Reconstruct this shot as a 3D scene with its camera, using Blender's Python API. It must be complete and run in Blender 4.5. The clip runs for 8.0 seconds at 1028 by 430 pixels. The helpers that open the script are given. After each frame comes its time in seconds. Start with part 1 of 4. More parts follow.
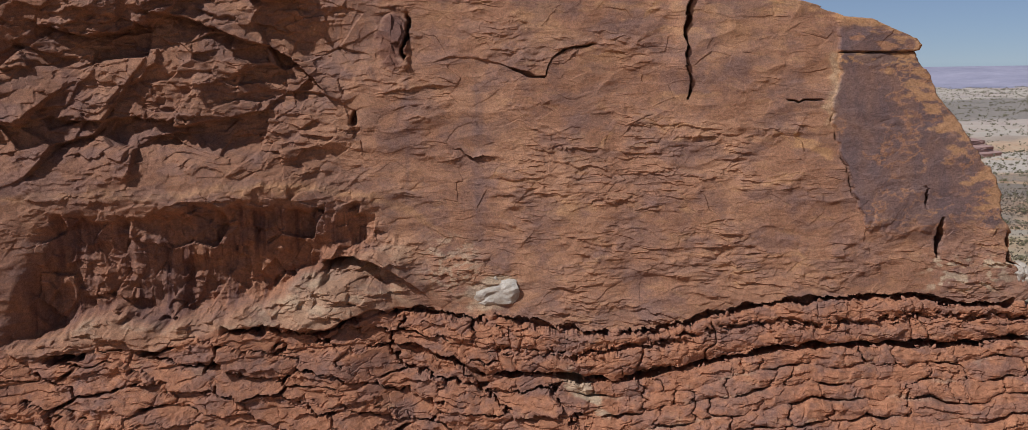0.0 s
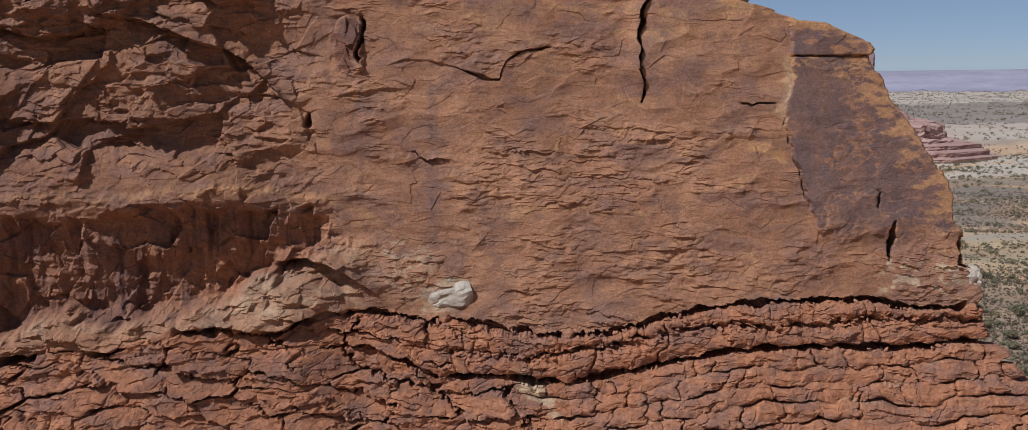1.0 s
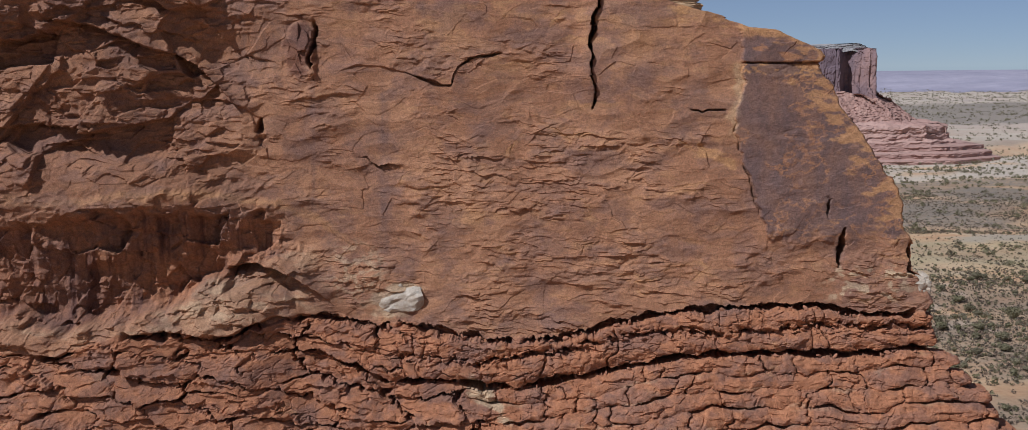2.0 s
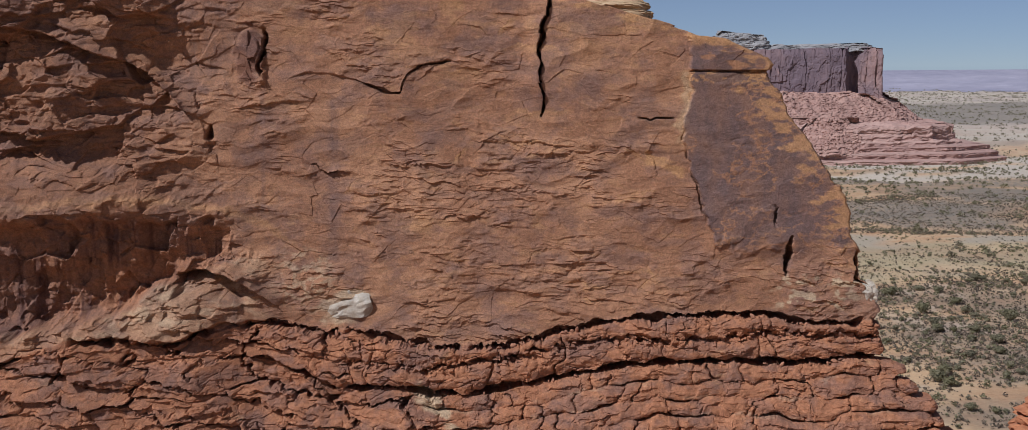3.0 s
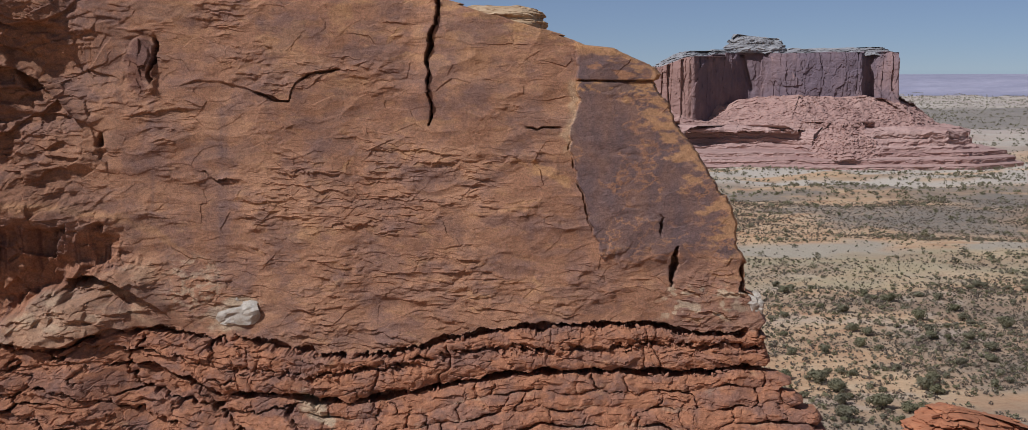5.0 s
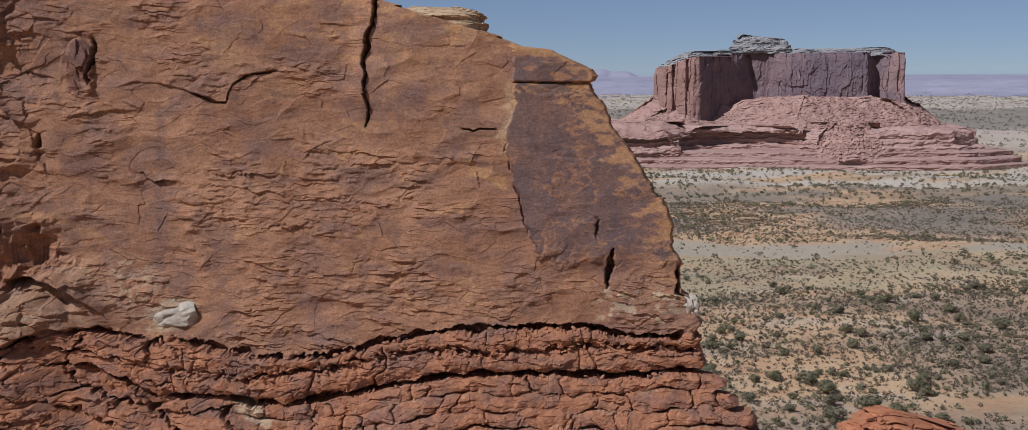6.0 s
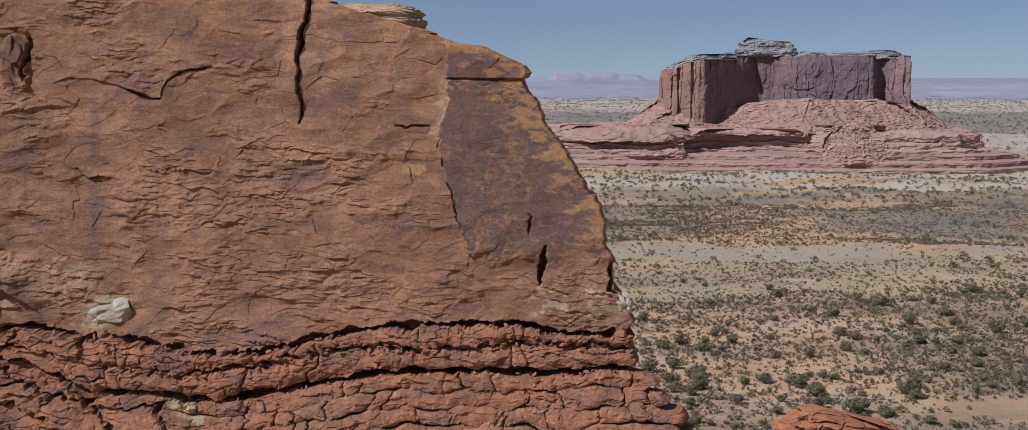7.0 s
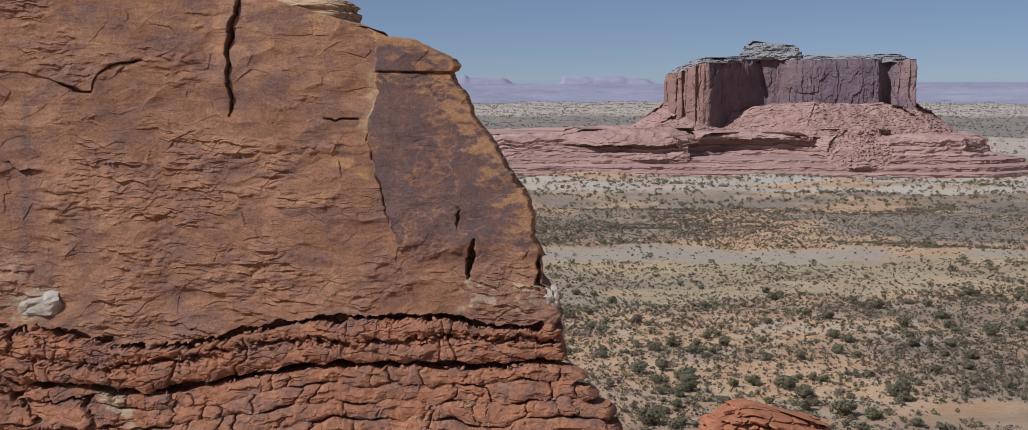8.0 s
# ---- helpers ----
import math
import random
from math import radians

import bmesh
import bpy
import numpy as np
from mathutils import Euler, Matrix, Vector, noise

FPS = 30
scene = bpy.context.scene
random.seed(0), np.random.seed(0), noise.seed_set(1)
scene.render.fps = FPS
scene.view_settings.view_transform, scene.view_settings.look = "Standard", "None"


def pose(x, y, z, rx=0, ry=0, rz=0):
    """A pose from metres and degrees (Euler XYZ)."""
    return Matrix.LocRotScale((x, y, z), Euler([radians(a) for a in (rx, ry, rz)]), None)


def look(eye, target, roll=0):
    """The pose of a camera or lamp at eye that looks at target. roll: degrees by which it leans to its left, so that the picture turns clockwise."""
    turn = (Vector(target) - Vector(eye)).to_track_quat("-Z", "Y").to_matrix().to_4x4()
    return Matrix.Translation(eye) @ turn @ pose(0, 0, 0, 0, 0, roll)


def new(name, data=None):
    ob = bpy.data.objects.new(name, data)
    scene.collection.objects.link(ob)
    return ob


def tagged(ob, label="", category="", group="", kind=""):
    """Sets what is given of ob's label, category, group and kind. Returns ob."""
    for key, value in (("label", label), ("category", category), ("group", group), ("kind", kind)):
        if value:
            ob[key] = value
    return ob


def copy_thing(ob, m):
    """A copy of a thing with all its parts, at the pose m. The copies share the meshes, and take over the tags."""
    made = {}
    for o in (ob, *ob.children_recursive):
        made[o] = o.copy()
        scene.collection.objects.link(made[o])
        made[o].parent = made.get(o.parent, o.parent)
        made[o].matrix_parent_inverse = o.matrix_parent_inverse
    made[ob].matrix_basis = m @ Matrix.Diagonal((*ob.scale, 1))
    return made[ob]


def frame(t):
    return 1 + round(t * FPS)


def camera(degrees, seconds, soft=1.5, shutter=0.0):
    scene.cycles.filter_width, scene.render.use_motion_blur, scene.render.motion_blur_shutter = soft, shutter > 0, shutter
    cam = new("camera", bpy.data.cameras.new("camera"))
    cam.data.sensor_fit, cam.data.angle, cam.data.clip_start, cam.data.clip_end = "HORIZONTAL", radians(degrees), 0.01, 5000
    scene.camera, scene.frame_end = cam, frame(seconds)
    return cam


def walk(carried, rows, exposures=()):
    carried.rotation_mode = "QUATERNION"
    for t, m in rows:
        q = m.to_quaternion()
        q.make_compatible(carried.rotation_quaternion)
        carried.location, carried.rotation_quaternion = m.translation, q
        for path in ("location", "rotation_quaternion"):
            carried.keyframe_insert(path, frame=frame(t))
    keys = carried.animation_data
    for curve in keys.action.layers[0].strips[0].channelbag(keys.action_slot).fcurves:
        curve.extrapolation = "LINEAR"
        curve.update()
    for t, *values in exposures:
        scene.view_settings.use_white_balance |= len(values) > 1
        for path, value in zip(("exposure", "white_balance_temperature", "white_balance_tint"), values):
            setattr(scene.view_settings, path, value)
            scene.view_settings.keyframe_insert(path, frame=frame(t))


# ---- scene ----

# ---------------------------------------------------------------- camera
cam = camera(46.0, 8.0, soft=0.6)
# seconds, x, y, z, yaw, pitch, lean
PATH = [
    (0.0, 0.001, 0.000, 65.872, 0.001, -6.908, 0.918),
    (0.5, 1.122, -0.084, 65.850, -0.020, -6.835, 0.836),
    (1.0, 2.292, -0.157, 65.860, -0.022, -6.794, 0.779),
    (1.5, 3.604, -0.228, 65.978, 0.071, -6.804, 0.695),
    (3.0, 8.075, -0.418, 66.632, 0.628, -6.921, 0.484),
    (3.5, 9.708, -0.415, 66.772, 0.902, -6.900, 0.384),
    (4.0, 11.399, -0.400, 66.868, 1.174, -6.867, 0.329),
    (4.5, 13.130, -0.360, 66.893, 1.438, -6.804, 0.287),
    (6.0, 18.576, -0.075, 66.983, 2.123, -6.801, 0.230),
    (6.5, 20.452, 0.034, 66.853, 2.343, -6.735, 0.186),
    (7.0, 22.399, 0.172, 66.650, 2.575, -6.659, 0.150),
    (7.5, 24.392, 0.324, 66.380, 2.813, -6.566, 0.164),
    (8.0, 26.408, 0.487, 66.096, 3.029, -6.466, 0.117),
]
walk(cam, [(t, pose(x, y, z, 90 + pitch, 0, yaw) @ pose(0, 0, 0, 0, 0, -lean)) for t, x, y, z, yaw, pitch, lean in PATH],
     exposures=[(0.0, 0.04, 5420, 10), (8.0, -0.05, 5300, 10)])

# ---------------------------------------------------------------- light
SUN_DIR = Vector((-0.565, -0.415, 0.713)).normalized()      # towards the sun
world = bpy.data.worlds.new("sky")
scene.world = world
world.use_nodes = True
wn = world.node_tree.nodes
sky = wn.new("ShaderNodeTexSky")
sky.sky_type = "NISHITA"
sky.sun_disc = False
sky.sun_elevation = math.asin(SUN_DIR.z)
sky.sun_rotation = math.atan2(SUN_DIR.x, SUN_DIR.y)
sky.altitude = 1500
sky.air_density = 0.6
sky.dust_density = 0.0
sky.ozone_density = 1.0
wn["Background"].inputs["Strength"].default_value = 0.056
haze = wn.new("ShaderNodeMix")       # an even thin haze over the whole sky
haze.data_type = "RGBA"
haze.inputs[0].default_value = 0.45
haze.inputs[7].default_value = (4.3, 4.2, 4.9, 1)
world.node_tree.links.new(sky.outputs[0], haze.inputs[6])
world.node_tree.links.new(haze.outputs[2], wn["Background"].inputs[0])
sun_data = bpy.data.lights.new("sun", "SUN")
sun_data.energy, sun_data.angle, sun_data.color = 4.65, radians(0.5), (1.0, 0.95, 0.88)
sun = new("sun", sun_data)
sun.matrix_world = look((-200, -120, 400), Vector((-200, -120, 400)) - SUN_DIR)


# ---------------------------------------------------------------- numeric noise
TABLES = {}


def table(seed):
    """Random numbers 0..1, and the sine and cosine of random angles, for 256 x 256 cells."""
    if seed not in TABLES:
        r = np.random.default_rng(9000 + int(seed)).uniform(size=65536).astype(np.float32)
        TABLES[seed] = (r, np.cos(r * 6.2832), np.sin(r * 6.2832))
    return TABLES[seed]


def cell_index(ix, iy):
    return ((ix.astype(np.int32) & 255) << 8) | (iy.astype(np.int32) & 255)


def hash01(ix, iy, seed):
    """Repeatable random numbers 0..1 for whole-numbered cells."""
    return np.take(table(seed)[0], cell_index(ix, iy))


def perlin(x, y, seed=0):
    ix, iy = np.floor(x), np.floor(y)
    fx, fy = x - ix, y - iy
    ix, iy = ix.astype(np.int32), iy.astype(np.int32)
    u, v = fx * fx * fx * (fx * (fx * 6 - 15) + 10), fy * fy * fy * (fy * (fy * 6 - 15) + 10)
    _, co, si = table(seed)

    def corner(dx, dy):
        k = cell_index(ix + dx, iy + dy)
        return np.take(co, k) * (fx - dx) + np.take(si, k) * (fy - dy)
    top = corner(0, 0) * (1 - u) + corner(1, 0) * u
    low = corner(0, 1) * (1 - u) + corner(1, 1) * u
    return (top * (1 - v) + low * v) * 1.4


def fbm(x, y, seed=0, octaves=5, gain=0.5):
    total, amp = 0.0, 1.0
    for k in range(octaves):
        total = total + amp * perlin(x, y, seed + 17 * k)
        x, y, amp = x * 2.03 + 3.1, y * 2.03 + 1.7, amp * gain
    return total


def cells(x, y, seed=0, jitter=0.9):
    """Distances to the nearest two cell centres, the offset from the nearest one, its random numbers and its own number."""
    ix, iy = np.floor(x), np.floor(y)
    f1 = np.full(x.shape, 9.0, x.dtype)
    f2 = np.full(x.shape, 9.0, x.dtype)
    ox, oy, nx, ny = (np.zeros(x.shape, x.dtype) for _ in range(4))
    for dx in (-1, 0, 1):
        for dy in (-1, 0, 1):
            cx, cy = ix + dx, iy + dy
            px = x - (cx + 0.5 + (hash01(cx, cy, seed) - 0.5) * jitter)
            py = y - (cy + 0.5 + (hash01(cx, cy, seed + 1) - 0.5) * jitter)
            d = np.sqrt(px * px + py * py)
            near = d < f1
            f2 = np.where(near, f1, np.minimum(f2, d))
            for keep, value in ((f1, d), (ox, px), (oy, py), (nx, cx), (ny, cy)):
                np.copyto(keep, value, where=near)
    ra, rb, rc = (hash01(nx, ny, seed + k) for k in (2, 3, 4))
    return f1, f2, ox, oy, ra, rb, rc, nx * 512 + ny


def facets(x, y, seed, tilt=0.6):
    """Broken rock: every cell is a plane of its own tilt and height."""
    f1, f2, ox, oy, ra, rb, rc, _ = cells(x, y, seed)
    return (ra - 0.5) + tilt * ((rb - 0.5) * 2 * ox + (rc - 0.5) * 2 * oy)


def cracked(x, y, seed, gap, crack, open_at, tilt=0.8):
    """Blocks parted by cracks that gape in some places and close in others. Relief and block numbers."""
    f1, f2, ox, oy, ra, rb, rc, own = cells(x, y, seed)
    h = 0.5 * (ra - 0.5) + tilt * 0.5 * ((rb - 0.5) * 2 * ox + (rc - 0.5) * 2 * oy)
    edge = f2 - f1
    return h - crack * open_at * smooth(gap, gap * 0.35, edge) - 0.12 * smooth(0.16, 0.0, edge) ** 2, own


def lips(x, y, seed, share, tilt=0.0, spread=0.4, fall=0.3, bend=0.25):
    """Spalled rock: short ragged lips, proud at the lower edge and dying away upwards, with a fresh scar under some."""
    ix, iy = np.floor(x), np.floor(y)
    out, scar = np.zeros(x.shape, x.dtype), np.zeros(x.shape, x.dtype)
    for dx in (-1, 0, 1):
        for dy in (-1, 0, 1):
            k = cell_index(ix + dx, iy + dy)
            r = [np.take(table(seed + j)[0], k) for j in range(5)]
            px = x - (ix + dx + r[0])
            t = 1 - (px / (0.35 + 0.5 * r[3])) ** 2
            s = y - (iy + dy + r[1]) - (tilt + (r[2] - 0.5) * 2 * spread) * px + bend * px * px
            live = (t > 0) & (r[4] < share)
            d = np.where(live, np.sqrt(np.clip(t, 0, 1)) * (0.35 + 0.65 * r[4] / share), 0)
            out = np.maximum(out, d * np.where(s > 0, np.exp(-np.clip(s, 0, 9) / fall), 0))
            scar = np.maximum(scar, np.where(live & (s < 0) & (r[2] > 0.55), np.clip(t * 2, 0, 1) * np.clip(1 + s / (fall * 1.2), 0, 1), 0))
    return out, scar


def ledge(x, z, line, x0, x1, out, fall, under=0.0, reach=1.0, ragged=0.0):
    """A long ledge along a line: rock stands out above it and is undercut below."""
    s = z - polyline(x, line) - ragged
    ends = smooth(x0, x0 + 1.2, x) * smooth(x1, x1 - 1.2, x)
    return ends * np.where(s > 0, out * np.exp(-np.clip(s, 0, 50) / fall), -under * np.exp(np.clip(s, -50, 0) / reach))


def smooth(a, b, v):
    u = np.clip((v - a) / (b - a), 0, 1)
    return u * u * (3 - 2 * u)


def bump_at(v, centre, half):
    """1 at the centre, 0 beyond half on either side."""
    return np.clip(1 - np.abs(v - centre) / half, 0, 1)


def polyline(x, pairs):
    p = np.array(pairs, float)
    return np.interp(x, p[:, 0], p[:, 1])


# ---------------------------------------------------------------- materials
def nodes_of(name):
    m = bpy.data.materials.new(name)
    m.use_nodes = True
    return m, m.node_tree.nodes, m.node_tree.links, m.node_tree.nodes["Principled BSDF"]


def noise_node(n, l, scale, detail=6, rough=0.6, stretch=None, coord="Object"):
    tc = n.new("ShaderNodeTexCoord")
    t = n.new("ShaderNodeTexNoise")
    t.inputs["Scale"].default_value, t.inputs["Detail"].default_value, t.inputs["Roughness"].default_value = scale, detail, rough
    if stretch:
        mp = n.new("ShaderNodeMapping")
        mp.inputs["Scale"].default_value = stretch
        l.new(tc.outputs[coord], mp.inputs["Vector"])
        l.new(mp.outputs[0], t.inputs["Vector"])
    else:
        l.new(tc.outputs[coord], t.inputs["Vector"])
    return t.outputs["Fac"]


def ramp(n, l, fac, stops):
    r = n.new("ShaderNodeValToRGB")
    els = r.color_ramp.elements
    while len(els) < len(stops):
        els.new(0.5)
    for e, (p, c) in zip(els, stops):
        e.position, e.color = p, (c if len(c) == 4 else (*c, 1))
    l.new(fac, r.inputs[0])
    return r.outputs[0]


def grey(v):
    return (v, v, v)


def mix(n, l, fac, a, b, mode="MIX"):
    m = n.new("ShaderNodeMix")
    m.data_type, m.blend_type, m.clamp_factor = "RGBA", mode, True
    for socket, v in ((m.inputs[0], fac), (m.inputs[6], a), (m.inputs[7], b)):
        if hasattr(v, "links"):
            l.new(v, socket)
        else:
            socket.default_value = v if isinstance(v, float) else (*v, 1)
    return m.outputs[2]


def attribute(n, name):
    a = n.new("ShaderNodeAttribute")
    a.attribute_name = name
    return a.outputs["Fac"]


def times(n, l, a, b):
    m = n.new("ShaderNodeMath")
    m.operation = "MULTIPLY"
    for s, v in ((m.inputs[0], a), (m.inputs[1], b)):
        if hasattr(v, "links"):
            l.new(v, s)
        else:
            s.default_value = v
    return m.outputs[0]


def bumped(n, l, bsdf, height, strength, distance):
    b = n.new("ShaderNodeBump")
    b.inputs["Strength"].default_value, b.inputs["Distance"].default_value = strength, distance
    l.new(height, b.inputs["Height"])
    l.new(b.outputs[0], bsdf.inputs["Normal"])


def cliff_material():
    """Red sandstone; masks on the mesh give varnish, buff patches and the redder beds."""
    m, n, l, b = nodes_of("red_sandstone")
    broad = noise_node(n, l, 0.22, 5, 0.6)
    grain = noise_node(n, l, 3.0, 8, 0.7)
    fine = noise_node(n, l, 18.0, 4, 0.7)
    base = ramp(n, l, broad, [(0.3, (0.280, 0.130, 0.068)), (0.5, (0.345, 0.164, 0.085)), (0.7, (0.415, 0.207, 0.107))])
    base = mix(n, l, attribute(n, "lower"), base, ramp(n, l, grain, [(0.3, (0.32, 0.124, 0.058)), (0.7, (0.45, 0.194, 0.092))]))
    mauve = ramp(n, l, noise_node(n, l, 0.55, 6, 0.65), [(0.48, grey(0)), (0.62, grey(0.7))])
    base = mix(n, l, mauve, base, (0.235, 0.124, 0.086))
    scar = ramp(n, l, noise_node(n, l, 1.3, 7, 0.7, (0.5, 0.5, 1.4)), [(0.60, grey(0)), (0.68, grey(0.6))])
    base = mix(n, l, scar, base, (0.44, 0.235, 0.115))
    base = mix(n, l, attribute(n, "tan"), base, (0.47, 0.242, 0.104))
    base = mix(n, l, attribute(n, "pale"), base, (0.49, 0.335, 0.200))
    streak = ramp(n, l, noise_node(n, l, 1.0, 5, 0.6, (1.6, 1.6, 0.10)), [(0.50, grey(0)), (0.68, grey(0.45))])
    base = mix(n, l, times(n, l, streak, attribute(n, "streak")), base, (0.13, 0.075, 0.06))
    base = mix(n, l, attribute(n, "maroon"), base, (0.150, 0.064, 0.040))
    base = mix(n, l, attribute(n, "varnish"), base, (0.155, 0.095, 0.082))
    specks = noise_node(n, l, 7.0, 7, 0.75, (0.9, 0.9, 1.15))
    base = mix(n, l, 0.6, base, ramp(n, l, grain, [(0.28, grey(0.62)), (0.66, grey(1.1))]), "MULTIPLY")
    base = mix(n, l, 0.6, base, ramp(n, l, specks, [(0.36, grey(0.62)), (0.60, grey(1.16))]), "MULTIPLY")
    base = mix(n, l, 0.75, base, ramp(n, l, fine, [(0.34, grey(0.62)), (0.62, grey(1.18))]), "MULTIPLY")
    l.new(base, b.inputs["Base Color"])
    b.inputs["Roughness"].default_value = 0.92
    b.inputs["Specular IOR Level"].default_value = 0.25
    bumped(n, l, b, mix(n, l, 0.4, specks, fine), 1.0, 0.09)
    return m


def plain_rock(name, dark, light, scale, bump=0.5, distance=0.1, stretch=None):
    m, n, l, b = nodes_of(name)
    f = noise_node(n, l, scale, 8, 0.65, stretch)
    g = noise_node(n, l, scale * 7, 5, 0.7)
    c = ramp(n, l, f, [(0.3, dark), (0.7, light)])
    c = mix(n, l, 0.5, c, ramp(n, l, g, [(0.3, grey(0.65)), (0.7, grey(1.0))]), "MULTIPLY")
    l.new(c, b.inputs["Base Color"])
    b.inputs["Roughness"].default_value = 0.92
    b.inputs["Specular IOR Level"].default_value = 0.25
    bumped(n, l, b, mix(n, l, 0.4, f, g), bump, distance)
    return m


def foliage(name, a, bcol, dry):
    m, n, l, b = nodes_of(name)
    info = n.new("ShaderNodeNewGeometry")
    own = n.new("ShaderNodeObjectInfo")
    c = ramp(n, l, info.outputs["Random Per Island"], [(0.0, a), (1.0, bcol)])
    c = mix(n, l, ramp(n, l, noise_node(n, l, 0.35, 2), [(0.46, grey(0)), (0.60, grey(0.8))]), c, dry)
    c = mix(n, l, times(n, l, own.outputs["Random"], 0.5), c, dry)
    c = mix(n, l, 0.6, c, ramp(n, l, noise_node(n, l, 1.2, 3), [(0.3, grey(0.72)), (0.7, grey(1.0))]), "MULTIPLY")
    l.new(c, b.inputs["Base Color"])
    b.inputs["Roughness"].default_value = 0.9
    b.inputs["Specular IOR Level"].default_value = 0.1
    thin = n.new("ShaderNodeBsdfTranslucent")
    both = n.new("ShaderNodeMixShader")
    both.inputs[0].default_value = 0.5
    l.new(c, thin.inputs["Color"])
    l.new(b.outputs[0], both.inputs[1])
    l.new(thin.outputs[0], both.inputs[2])
    l.new(both.outputs[0], n["Material Output"].inputs["Surface"])
    return m


def ground_material():
    m, n, l, b = nodes_of("desert_ground")
    patch = noise_node(n, l, 0.012, 6, 0.62, (0.55, 1.0, 1.0))
    mid = noise_node(n, l, 0.09, 6, 0.65)
    fine = noise_node(n, l, 1.2, 5, 0.7)
    sand = ramp(n, l, mid, [(0.32, (0.44, 0.240, 0.122)), (0.50, (0.51, 0.325, 0.175)), (0.75, (0.53, 0.385, 0.235))])
    sand = mix(n, l, ramp(n, l, patch, [(0.60, grey(0)), (0.70, grey(0.5))]), sand, (0.46, 0.35, 0.23))
    sand = mix(n, l, ramp(n, l, patch, [(0.38, grey(0.75)), (0.50, grey(0))]), sand, (0.225, 0.160, 0.110))
    sand = mix(n, l, attribute(n, "grass"), sand, (0.38, 0.305, 0.175))
    sand = mix(n, l, attribute(n, "wash"), sand, (0.38, 0.305, 0.215))
    litter = noise_node(n, l, 0.5, 6, 0.75)
    # soil pales with distance, the haze of the air mixed into its colour
    sand = mix(n, l, attribute(n, "hazed_soil"), sand, (0.43, 0.36, 0.305))
    sand = mix(n, l, times(n, l, attribute(n, "scrub"), ramp(n, l, litter, [(0.40, grey(0.4)), (0.56, grey(1))])), sand, (0.205, 0.172, 0.135))
    sand = mix(n, l, attribute(n, "slick"), sand, (0.47, 0.385, 0.295))
    sand = mix(n, l, 0.7, sand, ramp(n, l, fine, [(0.3, grey(0.68)), (0.65, grey(1.0))]), "MULTIPLY")
    l.new(sand, b.inputs["Base Color"])
    b.inputs["Roughness"].default_value = 0.95
    b.inputs["Specular IOR Level"].default_value = 0.15
    bumped(n, l, b, fine, 0.5, 0.3)
    return m


ROCK = cliff_material()
WHITE_ROCK = plain_rock("bleached_rock", (0.34, 0.25, 0.17), (0.58, 0.50, 0.40), 2.2, 0.9, 0.15)
CAP_ROCK = plain_rock("buff_caprock", (0.36, 0.22, 0.11), (0.55, 0.38, 0.22), 1.2, stretch=(1, 1, 5))
KNOB_ROCK = plain_rock("red_knob_rock", (0.30, 0.110, 0.050), (0.47, 0.190, 0.086), 1.6)
BODY_ROCK = plain_rock("butte_body_rock", (0.27, 0.12, 0.07), (0.38, 0.18, 0.10), 0.3)


def far_cliff_material():
    """Old purple-red wall with long dark streaks and paler bruises; haze is in its purples."""
    m, n, l, b = nodes_of("far_cliff_rock")
    wide = noise_node(n, l, 0.040, 6, 0.65, (1, 1, 0.55))
    lines = noise_node(n, l, 0.30, 6, 0.7, (1, 1, 0.07))
    bits = noise_node(n, l, 0.16, 8, 0.7, (1, 1, 0.7))
    c = ramp(n, l, wide, [(0.38, (0.140, 0.100, 0.112)), (0.54, (0.195, 0.130, 0.128)), (0.70, (0.300, 0.182, 0.155))])
    axes = n.new("ShaderNodeSeparateXYZ")
    l.new(n.new("ShaderNodeTexCoord").outputs["Object"], axes.inputs[0])
    c = mix(n, l, ramp(n, l, times(n, l, axes.outputs[0], 0.004), [(0.50, grey(0.75)), (0.53, grey(0))]), c, (0.32, 0.175, 0.125))      # unvarnished left end, its sunlit warmth put into the colour
    c = mix(n, l, ramp(n, l, times(n, l, axes.outputs[0], 0.003), [(0.50, grey(0)), (0.56, grey(0.55)), (0.79, grey(0.55)), (0.82, grey(0))]), c, (0.150, 0.104, 0.112))      # darker, purpler middle
    c = mix(n, l, 0.6, c, ramp(n, l, lines, [(0.35, grey(0.80)), (0.60, grey(1.0))]), "MULTIPLY")
    c = mix(n, l, ramp(n, l, bits, [(0.62, grey(0)), (0.68, grey(0.45))]), c, (0.36, 0.215, 0.165))
    l.new(c, b.inputs["Base Color"])
    b.inputs["Roughness"].default_value = 0.92
    b.inputs["Specular IOR Level"].default_value = 0.2
    bumped(n, l, b, mix(n, l, 0.5, lines, bits), 0.7, 1.2)
    return m


# haze is mixed into these four rock colours: purpler, greyer, less saturated
FAR_WALL = far_cliff_material()
FAR_TALUS = plain_rock("far_talus_rock", (0.30, 0.168, 0.132), (0.46, 0.280, 0.215), 0.10, 0.8, 1.5)
FAR_BENCH = plain_rock("far_bench_rock", (0.31, 0.175, 0.140), (0.49, 0.315, 0.250), 0.12, 0.5, 1.0, (0.15, 0.15, 2.5))
FAR_CAP = plain_rock("far_caprock", (0.19, 0.170, 0.165), (0.36, 0.330, 0.305), 0.15, 0.5, 1.0, (0.3, 0.3, 2.5))
